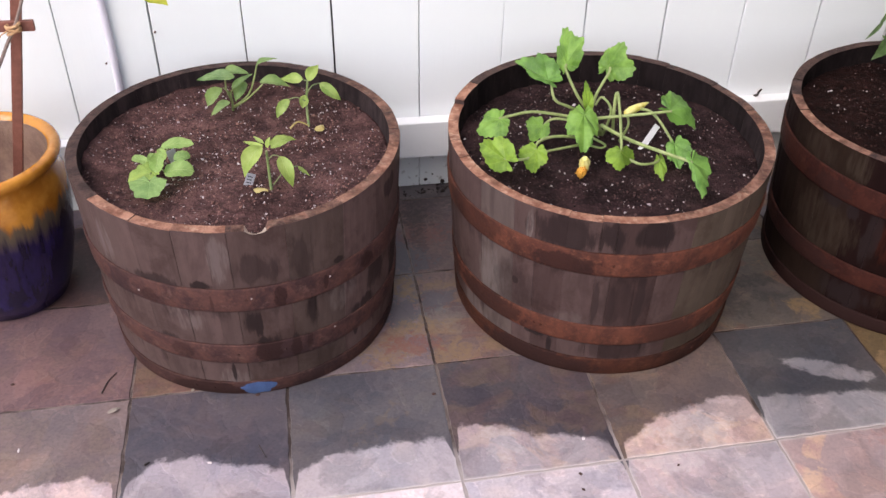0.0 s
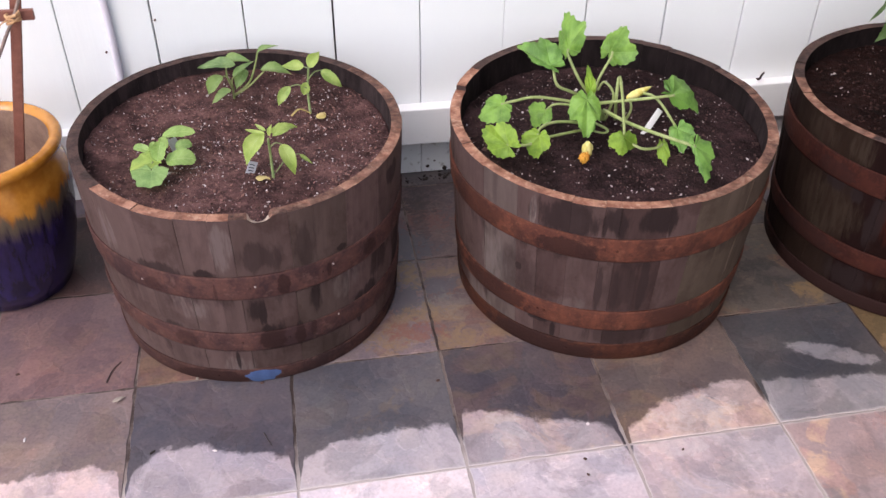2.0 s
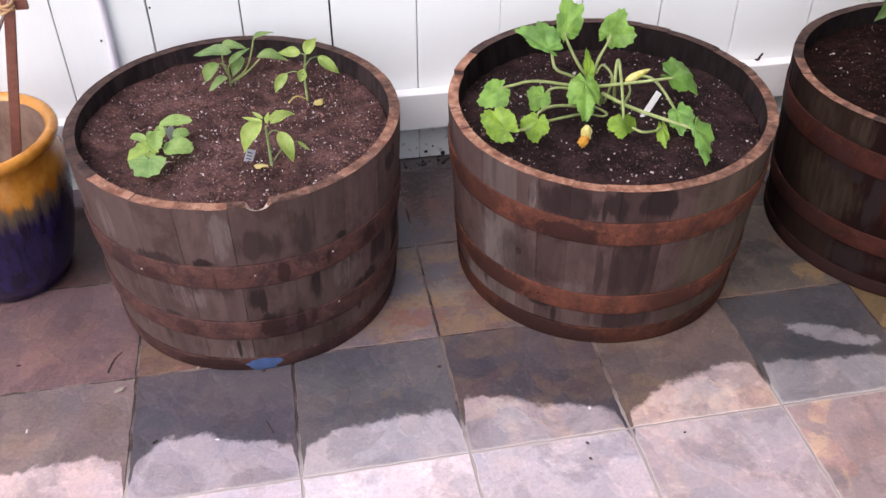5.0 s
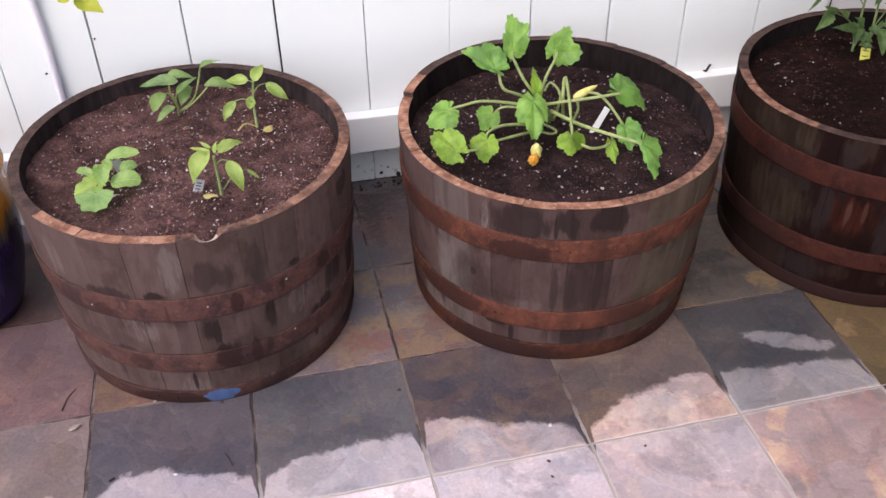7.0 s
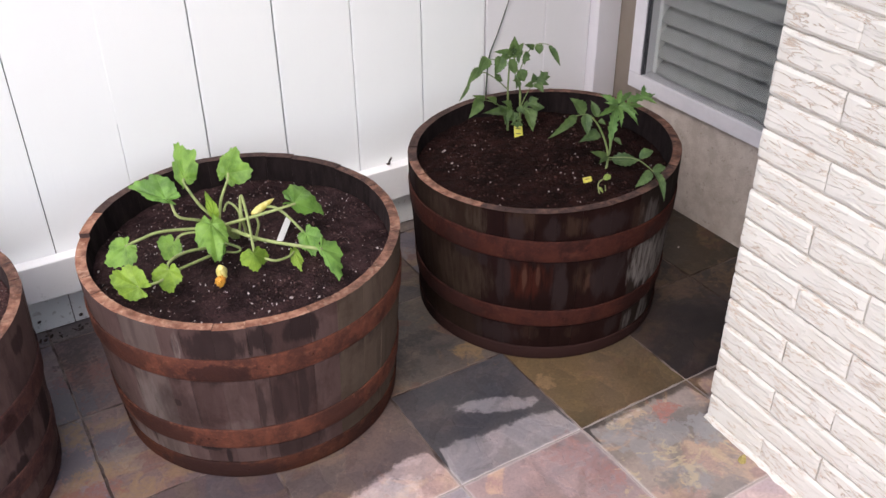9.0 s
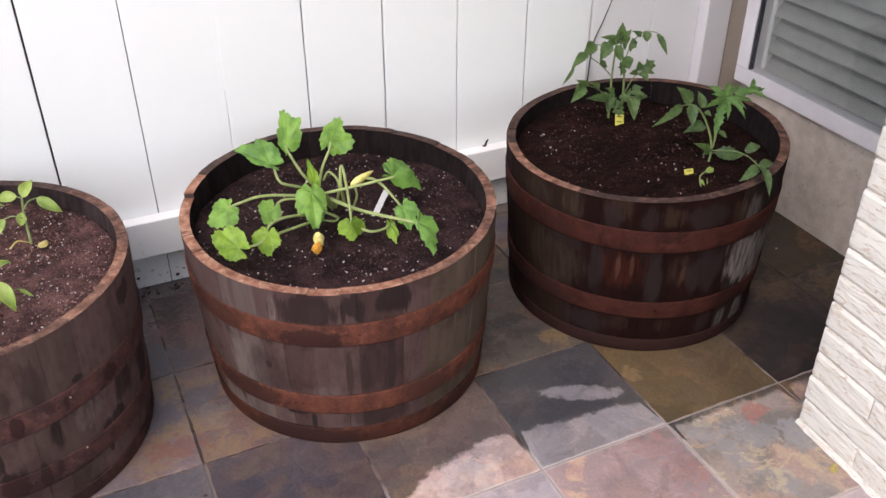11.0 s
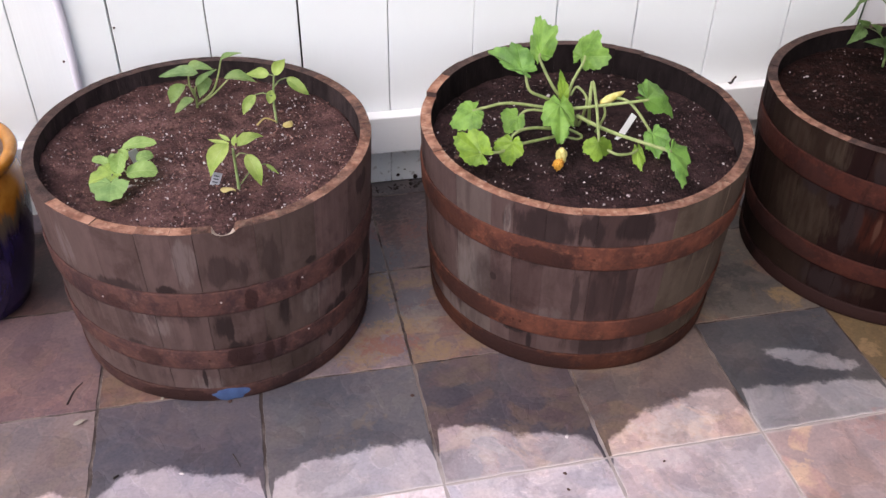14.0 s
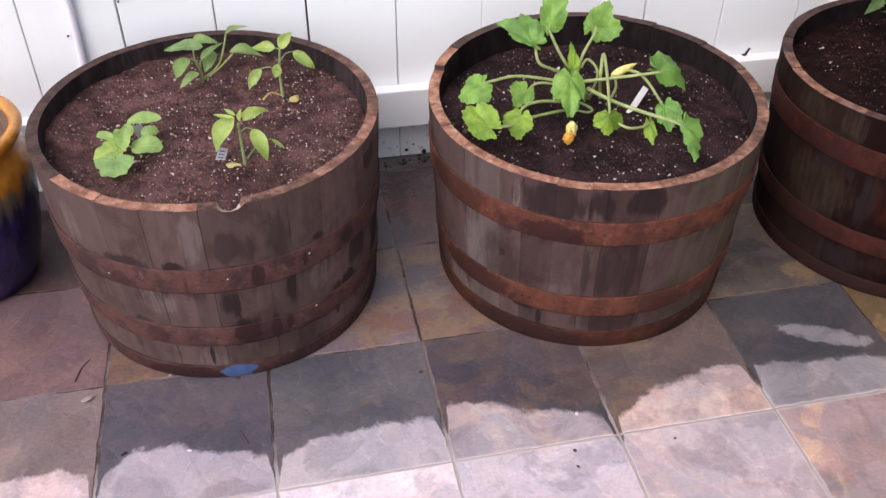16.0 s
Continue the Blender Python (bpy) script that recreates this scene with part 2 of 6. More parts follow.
def stave_material(name, black, marks, feet):
    """Weathered oak with its own black stains, lighter marks as (colour, rows), and drips under the hoops."""
    k = Nodes(name, gloss=0.035)
    o = k.coord()
    p = k.vec("ADD", o, k.vec("MULTIPLY", k.info("Random"), (3.0, 5.0, 7.0)))
    long = k.vec("MULTIPLY", p, (1.0, 1.0, 0.06))
    grain, fine = k.noise(long, 60, 4, 0.6), k.noise(long, 280, 3)
    blot = k.noise(k.vec("MULTIPLY", o, (1.0, 1.0, 0.75)), 9, 7, 0.7, 0.3)
    cloud = k.noise(k.vec("MULTIPLY", p, (1.0, 1.0, 0.45)), 16, 6, 0.66, 0.3)
    tone = k.info("Color")
    col = k.mix(k.ramp(grain, 0.3, 0.7), k.mix(1.0, tone, (0.93, 0.92, 0.92), "MULTIPLY"), k.mix(1.0, tone, (1.05, 1.05, 1.05), "MULTIPLY"))
    col = k.mix(k.ramp(cloud, 0.40, 0.62, 0.0, 0.5), col, k.mix(1.0, tone, (1.35, 1.33, 1.36), "MULTIPLY"))
    # tannin runs and damp blotches
    run = k.ramp(k.noise(k.vec("MULTIPLY", p, (1.0, 1.0, 0.22)), 17, 6, 0.62, 0.4), 0.54, 0.66)
    col = k.mix(k.math("MULTIPLY", run, 0.28), col, k.mix(1.0, tone, (0.25, 0.21, 0.21), "MULTIPLY"))
    col = k.mix(k.ramp(blot, 0.48, 0.62, 0.0, 0.5), col, k.mix(1.0, tone, (0.52, 0.45, 0.43), "MULTIPLY"))
    wash = k.ramp(k.noise(k.vec("MULTIPLY", p, (1.0, 1.0, 0.09)), 42, 5, 0.6), 0.50, 0.68, 0.0, 0.22)
    col = k.mix(wash, col, k.mix(1.0, tone, (0.40, 0.35, 0.35), "MULTIPLY"))
    place, z = round_barrel(k, o)
    ragged = k.math("MULTIPLY", k.math("SUBTRACT", k.noise(k.vec("MULTIPLY", o, (1.0, 1.0, 0.22)), 44, 5, 0.62), 0.5), 2.5)
    for tint, rows in marks:
        col = k.mix(k.math("MULTIPLY", k.patches(place, rows, ragged), k.ramp(k.noise(k.vec("MULTIPLY", p, (1.0, 1.0, 0.12)), 90, 4, 0.6), 0.3, 0.6)), col, tint)
    col = k.mix(k.patches(place, black, ragged), col, (0.020, 0.0135, 0.0135))
    # dark drips under the hoops
    drip = k.noise(k.vec("MULTIPLY", o, (1.0, 1.0, 0.25)), 26, 5, 0.65)
    for top in feet:
        under = k.math("MULTIPLY", k.ramp(z, top - 0.04, top - 0.004), k.ramp(z, top + 0.012, top + 0.002))
        col = k.mix(k.math("MULTIPLY", k.math("MULTIPLY", under, k.ramp(drip, 0.5, 0.64)), 0.55), col, (0.014, 0.009, 0.009))
    k.color(col)
    k.rough(k.math("ADD", 0.5, k.math("MULTIPLY", blot, 0.35)))
    return k.bump(k.math("ADD", grain, k.math("MULTIPLY", fine, 0.5)), 0.0011, 0.6).m


def char_material():
    k = Nodes("charred_oak", 0.9, gloss=0.05)
    p = k.coord()
    n = k.noise(k.vec("MULTIPLY", p, (1, 1, 0.3)), 40, 5, 0.65)
    # inner wall turns lighter or darker with the tone of its stave
    tone_gain = k.math("MINIMUM", k.math("MAXIMUM", k.math("SUBTRACT", k.math("MULTIPLY", k.xyz(k.info("Color"))[0], 26.0), 1.0), 0.45), 1.6)
    col = k.mix(k.ramp(n, 0.35, 0.7), (0.019, 0.0138, 0.0145), (0.040, 0.0285, 0.029))
    return k.color(k.vec("MULTIPLY", col, tone_gain)).bump(n, 0.003).m


def sawn_material():
    k = Nodes("sawn_oak", 0.75, gloss=0.2)
    p = k.coord()
    n, f = k.noise(p, 40, 5, 0.65), k.noise(p, 220, 3)
    own = k.vec("ADD", p, k.vec("MULTIPLY", k.info("Random"), (3.0, 5.0, 7.0)))
    broad = k.noise(own, 15, 5, 0.65, 0.4)
    fresh = k.mix(k.ramp(n, 0.33, 0.7), (0.185, 0.076, 0.047), (0.38, 0.200, 0.135))
    fresh = k.mix(k.ramp(k.noise(own, 70, 3), 0.56, 0.66, 0.0, 0.5), fresh, (0.50, 0.33, 0.235))
    worn = k.mix(k.ramp(n, 0.35, 0.65), (0.030, 0.0180, 0.016), (0.078, 0.045, 0.038))
    amount = k.math("ADD", k.math("SUBTRACT", k.math("MULTIPLY", k.info("Alpha"), 1.25), 0.24), k.math("ADD", k.math("MULTIPLY", k.math("SUBTRACT", n, 0.5), 0.7), k.math("MULTIPLY", k.math("MULTIPLY", k.math("SUBTRACT", broad, 0.5), 1.6), k.ramp(k.info("Alpha"), 0.0, 0.4, 0.15, 1.0))), clamp=True)
    return k.color(k.mix(amount, worn, fresh)).bump(k.math("ADD", n, f), 0.002).m


def rust_material(name, wet):
    """Rusty iron with dark wet patches as (degrees, height, half_degrees, half_height, strength)."""
    k = Nodes(name, 0.75, 0.0, 0.1)
    p = k.coord()
    n, f, s = k.noise(p, 22, 6, 0.66, 0.5), k.noise(p, 150, 4), k.noise(k.vec("MULTIPLY", p, (1, 1, 0.7)), 9, 6, 0.7)
    col = k.mix(k.ramp(n, 0.35, 0.65), (0.078, 0.031, 0.024), (0.125, 0.048, 0.032))
    col = k.mix(k.math("MULTIPLY", k.ramp(f, 0.5, 0.7), 0.6), col, (0.155, 0.058, 0.034))
    col = k.mix(k.ramp(s, 0.48, 0.60, 0.0, 0.75), col, (0.040, 0.019, 0.017))
    col = k.mix(k.ramp(k.noise(p, 34, 5, 0.7), 0.56, 0.68, 0.0, 0.45), col, (0.20, 0.090, 0.058))
    place, z = round_barrel(k, p)
    ragged = k.math("MULTIPLY", k.math("SUBTRACT", k.noise(p, 42, 5, 0.65), 0.5), 1.6)
    col = k.mix(1.0, col, k.info("Color"), "MULTIPLY")
    col = k.mix(k.patches(place, wet, ragged, 0.6), col, (0.024, 0.011, 0.010))
    return k.color(col).bump(k.math("ADD", n, f), 0.0012).m


def soil_material():
    k = Nodes("potting_soil", 0.95, gloss=0.08)
    p = k.world()
    n, f = k.noise(p, 24, 5, 0.7), k.noise(p, 170, 4, 0.7)
    col = k.mix(k.ramp(n, 0.35, 0.65), (0.013, 0.0078, 0.0078), (0.034, 0.0195, 0.0185))
    col = k.mix(k.ramp(f, 0.52, 0.75), col, (0.070, 0.042, 0.039))
    col = k.mix(k.ramp(k.noise(p, 8, 4, 0.6), 0.38, 0.62), k.mix(1.0, col, (0.62, 0.60, 0.60), "MULTIPLY"), k.mix(1.0, col, (1.15, 1.13, 1.12), "MULTIPLY"))
    return k.color(k.mix(1.0, col, k.info("Color"), "MULTIPLY")).bump(k.math("ADD", k.math("MULTIPLY", n, 0.5), f), 0.008).m


def crumb_material(name, a, b, rough=0.9):
    k = Nodes(name, rough, gloss=0.1)
    r = k.t.nodes.new("ShaderNodeNewGeometry").outputs["Random Per Island"]
    return k.color(k.mix(1.0, k.mix(r, a, b), k.info("Color"), "MULTIPLY")).bump(k.noise(k.coord(), 400, 3), 0.001).m


def paint_material(name, base, grime, grain_axis, relief=0.0007):
    k = Nodes(name, 0.55)
    p = k.world()
    g = k.noise(k.vec("MULTIPLY", p, grain_axis), 90, 5, 0.6)
    d = k.noise(p, 9, 5, 0.65)
    _, _, z = k.xyz(p)
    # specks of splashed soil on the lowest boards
    low = k.ramp(k.math("ADD", z, k.math("MULTIPLY", d, 0.22)), 0.13, 0.3, 1.0, 0.0)
    col = k.mix(k.math("MULTIPLY", k.ramp(d, 0.5, 0.8), 0.12), base, grime)
    col = k.mix(k.math("MULTIPLY", low, k.ramp(k.noise(p, 60, 4), 0.58, 0.7, 0.0, 0.5)), col, (0.2, 0.17, 0.15))
    return k.color(col).bump(g, relief, 0.5).m


def brick_material():
    k = Nodes("painted_brick", 0.65)
    p = k.world()
    drag = k.noise(k.vec("MULTIPLY", p, (1.0, 0.17, 1.0)), 88, 3, 0.55, 0.6)
    n, f = k.noise(p, 12, 4), k.noise(p, 240, 3)
    crease = k.math("MULTIPLY", k.ramp(k.math("ABSOLUTE", k.math("SUBTRACT", drag, 0.5)), 0.004, 0.030, 1.0, 0.0), k.ramp(k.noise(k.vec("MULTIPLY", p, (1.0, 0.5, 1.0)), 34, 3), 0.44, 0.54))
    col = k.mix(k.math("MULTIPLY", k.ramp(n, 0.45, 0.7), 0.5), (0.65, 0.63, 0.59), (0.61, 0.58, 0.525))
    # wrinkles drawn brown: their shadow lines are put into the colour
    col = k.mix(k.math("MULTIPLY", crease, 0.75), col, (0.50, 0.375, 0.27))
    relief = k.math("SUBTRACT", k.math("ADD", k.math("MULTIPLY", k.ramp(drag, 0.46, 0.54), 0.8), k.math("MULTIPLY", f, 0.10)), k.math("MULTIPLY", crease, 0.7))
    return k.color(col).bump(relief, 0.0034, 0.7).m


def plain_material(name, a, b, scale=18.0, rough=0.7, bump=0.001, metal=0.0):
    k = Nodes(name, rough, metal)
    p = k.coord()
    n, f = k.noise(p, scale, 5, 0.6), k.noise(p, scale * 9, 3)
    return k.color(k.mix(k.ramp(k.math("ADD", k.math("MULTIPLY", n, 0.75), k.math("MULTIPLY", f, 0.25)), 0.35, 0.65), a, b)).bump(k.math("ADD", n, f), bump).m


def leaf_material(name, dark, light, vein, gap=7.0):
    k = Nodes(name, 0.42)
    uv = k.coord("UV")
    u, v, _ = k.xyz(uv)
    p = k.coord()
    n, f = k.noise(p, 40, 4), k.noise(p, 220, 3)
    off = k.math("ABSOLUTE", k.math("SUBTRACT", v, 0.5))
    mid = k.ramp(off, 0.0, 0.028, 1.0, 0.0)
    side = k.math("ABSOLUTE", k.math("SUBTRACT", k.math("FRACT", k.math("MULTIPLY", k.math("SUBTRACT", u, k.math("MULTIPLY", off, 0.75)), gap)), 0.5))
    side = k.math("MULTIPLY", k.ramp(side, 0.0, 0.11, 1.0, 0.0), 0.55)
    veins = k.math("MAXIMUM", mid, side)
    col = k.mix(k.ramp(n, 0.32, 0.68), dark, light)
    col = k.mix(k.math("MULTIPLY", k.info("Random"), 0.35), col, k.mix(1.0, light, (1.2, 1.12, 0.7), "MULTIPLY"))
    col = k.mix(k.math("MULTIPLY", veins, 0.5), col, vein)
    k.color(col)
    k.bump(k.math("SUBTRACT", k.math("ADD", k.math("MULTIPLY", n, 0.6), k.math("MULTIPLY", f, 0.25)), k.math("MULTIPLY", veins, 0.5)), 0.0018, 0.8)
    k.b.inputs["Specular IOR Level"].default_value = 0.35
    tr = k.t.nodes.new("ShaderNodeBsdfTranslucent")
    k.put(tr.inputs["Color"], k.mix(1.0, col, (1.5, 1.6, 0.8), "MULTIPLY"))
    mx = k.t.nodes.new("ShaderNodeMixShader")
    mx.inputs[0].default_value = 0.3
    k.link(k.b.outputs[0], mx.inputs[1])
    k.link(tr.outputs[0], mx.inputs[2])
    k.link(mx.outputs[0], k.t.nodes["Material Output"].inputs["Surface"])
    return k.m


def stucco_material():
    """Beige stucco, browner towards the corner with the fence."""
    k = Nodes("beige_stucco", 0.9, gloss=0.2)
    p = k.world()
    n, f = k.noise(p, 26, 5, 0.6), k.noise(p, 220, 3)
    col = k.mix(k.ramp(n, 0.35, 0.65), (0.45, 0.39, 0.345), (0.55, 0.485, 0.44))
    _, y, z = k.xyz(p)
    corner_brown = k.ramp(k.math("ADD", y, k.math("MULTIPLY", k.math("SUBTRACT", k.noise(p, 11, 5, 0.6), 0.5), 0.10)), 0.47, 0.55, 0.0, 0.9)
    col = k.mix(corner_brown, col, (0.205, 0.168, 0.135))
    col = k.mix(k.ramp(k.noise(p, 60, 4), 0.60, 0.70, 0.0, 0.4), col, (0.25, 0.20, 0.17))
    return k.color(col).bump(k.math("ADD", n, f), 0.003).m


def palmate_material(name, dark, light, vein, clear=0.5):
    """A squash leaf: five veins from the stalk, finer ones branching off, paler between them."""
    k = Nodes(name, 0.45, gloss=0.35)
    u, e, _ = k.xyz(k.coord("UV"))
    p = k.coord()
    n, f = k.noise(p, 30, 4), k.noise(p, 170, 3)
    turn = k.math("DIVIDE", k.math("SUBTRACT", u, 0.5), 57.5 / 360)
    off = k.math("ABSOLUTE", k.math("SUBTRACT", k.math("FRACT", k.math("ADD", turn, 0.5)), 0.5))
    main = k.ramp(k.math("MULTIPLY", off, e), 0.0, 0.016, 1.0, 0.0)
    side = k.math("ABSOLUTE", k.math("SUBTRACT", k.math("FRACT", k.math("MULTIPLY", k.math("SUBTRACT", e, k.math("MULTIPLY", off, 0.5)), 5.5)), 0.5))
    veins = k.math("MAXIMUM", main, k.math("MULTIPLY", k.ramp(side, 0.0, 0.09, 1.0, 0.0), 0.45))
    col = k.mix(k.ramp(n, 0.32, 0.68), dark, light)
    col = k.mix(k.math("MULTIPLY", veins, clear), col, vein)
    col = k.mix(1.0, col, k.info("Color"), "MULTIPLY")
    k.color(col)
    k.bump(k.math("SUBTRACT", k.math("ADD", k.math("MULTIPLY", n, 0.6), k.math("MULTIPLY", f, 0.3)), k.math("MULTIPLY", veins, 0.5)), 0.0016, 0.8)
    tr = k.t.nodes.new("ShaderNodeBsdfTranslucent")
    k.put(tr.inputs["Color"], k.mix(1.0, col, (1.5, 1.6, 0.8), "MULTIPLY"))
    mx = k.t.nodes.new("ShaderNodeMixShader")
    mx.inputs[0].default_value = 0.3
    k.link(k.b.outputs[0], mx.inputs[1])
    k.link(tr.outputs[0], mx.inputs[2])
    k.link(mx.outputs[0], k.t.nodes["Material Output"].inputs["Surface"])
    return k.m


def glaze_material():
    k = Nodes("two_tone_glaze", 0.14)
    p = k.coord()
    x, y, z = k.xyz(p)
    n = k.noise(p, 18, 4)
    drip = k.noise(k.vec("MULTIPLY", p, (1.0, 1.0, 0.12)), 55, 4, 0.6)
    h = k.math("ADD", z, k.math("MULTIPLY", k.math("SUBTRACT", drip, 0.5), 0.10))
    amber = k.mix(k.ramp(n, 0.35, 0.65), (0.34, 0.125, 0.012), (0.52, 0.22, 0.03))
    blue = k.mix(k.ramp(drip, 0.3, 0.7), (0.008, 0.006, 0.022), (0.022, 0.014, 0.072))
    col = k.mix(k.ramp(h, 0.245, 0.275), k.mix(k.ramp(h, 0.20, 0.245), blue, (0.10, 0.075, 0.05)), amber)
    return k.color(col).rough(k.math("ADD", 0.1, k.math("MULTIPLY", n, 0.14))).bump(k.noise(p, 60, 3), 0.0008).m


def glass_material():
    m = bpy.data.materials.new("window_glass")
    m.use_nodes = True
    t = m.node_tree
    t.nodes.clear()
    o, g, s, f, x = (t.nodes.new("ShaderNode" + q) for q in ("OutputMaterial", "BsdfGlossy", "BsdfTransparent", "Value", "MixShader"))
    g.inputs["Roughness"].default_value = 0.02
    s.inputs["Color"].default_value = (0.88, 0.9, 0.9, 1)
    f.outputs[0].default_value = 0.045
    for a, b in ((f.outputs[0], x.inputs[0]), (s.outputs[0], x.inputs[1]), (g.outputs[0], x.inputs[2]), (x.outputs[0], o.inputs["Surface"])):
        t.links.new(a, b)
    return m


CHAR = char_material()
# black stains on the oak of the three barrels: degrees, height, half width in degrees, half height, strength
BLACK_1 = ((-88.5, 0.192, 3.1, 0.043, 0.9), (-85.5, 0.131, 5.1, 0.030, 0.9), (-75.0, 0.113, 1.6, 0.042, 0.9), (-68.2, 0.193, 2.3, 0.048, 0.8), (-104.4, 0.290, 4.4, 0.012, 0.9),
           (-122.0, 0.287, 8.9, 0.018, 0.7), (-44.0, 0.252, 2.5, 0.020, 0.9), (-57.7, 0.291, 2.0, 0.008, 0.8), (-113.5, 0.121, 2.8, 0.020, 0.7), (-121.5, 0.142, 4.9, 0.017, 0.6),
           (-98.6, 0.064, 0.8, 0.028, 0.9), (-86.0, 0.323, 7.2, 0.030, 0.55), (-71.0, 0.330, 4.0, 0.060, 0.5), (-37.5, 0.200, 6.0, 0.037, 0.7), (-44.9, 0.139, 5.8, 0.018, 0.8),
           (-49.0, 0.086, 1.1, 0.017, 0.8), (-70.6, 0.124, 1.2, 0.021, 0.8), (-20.0, 0.17, 6.0, 0.06, 0.8), (-28.0, 0.37, 5.0, 0.02, 0.7))
BLACK_2 = ((-121.2, 0.361, 10.5, 0.039, 0.8), (-105.5, 0.366, 4.0, 0.034, 0.85), (-92.9, 0.369, 6.0, 0.033, 0.9), (-138.2, 0.188, 9.0, 0.059, 0.4), (-137.9, 0.206, 1.6, 0.010, 0.8),
           (-123.3, 0.065, 1.2, 0.030, 0.95), (-129.8, 0.085, 3.7, 0.006, 0.9), (-108.6, 0.197, 1.3, 0.076, 0.65), (-93.7, 0.225, 1.8, 0.084, 0.7), (-97.3, 0.201, 9.9, 0.052, 0.4),
           (-98.1, 0.072, 13.6, 0.026, 0.5), (-109.2, 0.353, 1.0, 0.036, 0.8), (-103.0, 0.2, 1.2, 0.06, 0.6))
BLACK_3 = ((-159.0, 0.284, 4.2, 0.022, 0.95), (-150.6, 0.274, 2.6, 0.020, 0.9), (-141.0, 0.23, 3.0, 0.06, 0.75), (-96.1, 0.234, 8.3, 0.060, 0.85), (-118.0, 0.2, 3.2, 0.08, 0.8), (-145.0, 0.07, 12.0, 0.03, 0.7),
           (-101.0, 0.375, 9.0, 0.03, 0.7), (-123.0, 0.37, 3.0, 0.03, 0.6), (-92.0, 0.07, 4.0, 0.03, 0.8), (-136.0, 0.37, 3.0, 0.035, 0.7))
SCUFF_1 = (((0.17, 0.14, 0.135), ((-112.0, 0.20, 6.0, 0.03, 0.35), (-140.0, 0.34, 4.0, 0.04, 0.4), (-98.0, 0.05, 5.0, 0.02, 0.4), (-55.0, 0.20, 6.0, 0.03, 0.3), (-97.0, 0.35, 3.0, 0.05, 0.4))),)
SCUFF_2 = (((0.19, 0.165, 0.155), ((-150.2, 0.182, 6.0, 0.07, 0.30), (-160.0, 0.061, 9.0, 0.045, 0.3), (-132.8, 0.352, 1.1, 0.035, 0.5), (-118.2, 0.15, 6.8, 0.018, 0.15))),)
SCUFF_3 = (((0.034, 0.020, 0.014), ((-133.1, 0.394, 5.7, 0.029, 0.6), (-108.4, 0.240, 4.0, 0.040, 0.6), (-130.0, 0.082, 4.2, 0.020, 0.4), (-111.0, 0.079, 4.0, 0.020, 0.5), (-112.3, 0.38, 4.8, 0.025, 0.6), (-85.0, 0.37, 4.0, 0.03, 0.6))),
           ((0.037, 0.026, 0.019), ((-160.0, 0.215, 13.0, 0.060, 0.65), (-152.0, 0.38, 5.0, 0.035, 0.7), (-170.0, 0.37, 8.0, 0.03, 0.5))), ((0.034, 0.009, 0.006), ((-130.8, 0.236, 9.4, 0.050, 0.75),)), ((0.060, 0.030, 0.021), ((-132.5, 0.238, 1.2, 0.035, 0.7), (-127.0, 0.25, 0.9, 0.03, 0.6), (-106.0, 0.225, 3.0, 0.02, 0.5))),
           ((0.15, 0.135, 0.128), ((-79.0, 0.236, 9.0, 0.060, 0.95), (-70.0, 0.228, 14.0, 0.075, 0.95), (-61.0, 0.21, 14.0, 0.085, 0.95), (-78.0, 0.36, 6.0, 0.036, 0.35), (-81.6, 0.065, 2.5, 0.032, 0.45), (-69.8, 0.060, 6.1, 0.050, 0.6))))
OAK_1 = stave_material("purple_grey_oak", BLACK_1, SCUFF_1, (0.226, 0.088))
OAK_2 = stave_material("grey_brown_oak", BLACK_2, SCUFF_2, (0.274, 0.09))
OAK_3 = stave_material("soaked_dark_oak", BLACK_3, SCUFF_3, (0.288, 0.103))
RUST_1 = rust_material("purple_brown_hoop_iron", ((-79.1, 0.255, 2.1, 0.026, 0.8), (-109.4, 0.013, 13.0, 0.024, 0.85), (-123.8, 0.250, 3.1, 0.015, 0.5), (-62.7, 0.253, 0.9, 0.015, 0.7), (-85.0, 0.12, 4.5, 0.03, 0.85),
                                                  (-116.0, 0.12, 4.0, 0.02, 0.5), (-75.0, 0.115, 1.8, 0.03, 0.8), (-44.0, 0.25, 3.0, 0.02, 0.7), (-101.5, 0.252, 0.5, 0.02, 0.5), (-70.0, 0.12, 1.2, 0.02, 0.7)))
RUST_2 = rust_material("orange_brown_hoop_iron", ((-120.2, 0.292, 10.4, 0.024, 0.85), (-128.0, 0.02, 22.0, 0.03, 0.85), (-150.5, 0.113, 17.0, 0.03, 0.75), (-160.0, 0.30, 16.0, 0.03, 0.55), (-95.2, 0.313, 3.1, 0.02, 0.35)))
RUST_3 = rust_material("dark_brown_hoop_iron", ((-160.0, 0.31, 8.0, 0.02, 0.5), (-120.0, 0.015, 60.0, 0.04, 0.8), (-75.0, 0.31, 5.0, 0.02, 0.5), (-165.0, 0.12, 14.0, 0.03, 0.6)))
SLATE, GROUT, SAWN, SOIL = slate_material(), grout_material(), sawn_material(), soil_material()
PERLITE = crumb_material("perlite", (0.16, 0.115, 0.11), (0.62, 0.56, 0.56))
BARK = crumb_material("bark_crumb", (0.010, 0.006, 0.0055), (0.080, 0.047, 0.040))
FENCE = paint_material("white_fence_paint", (0.81, 0.835, 0.84), (0.75, 0.76, 0.78), (1.0, 1.0, 0.04))
RAIL = paint_material("white_rail_paint", (0.80, 0.80, 0.81), (0.72, 0.71, 0.73), (0.04, 1.0, 1.0))
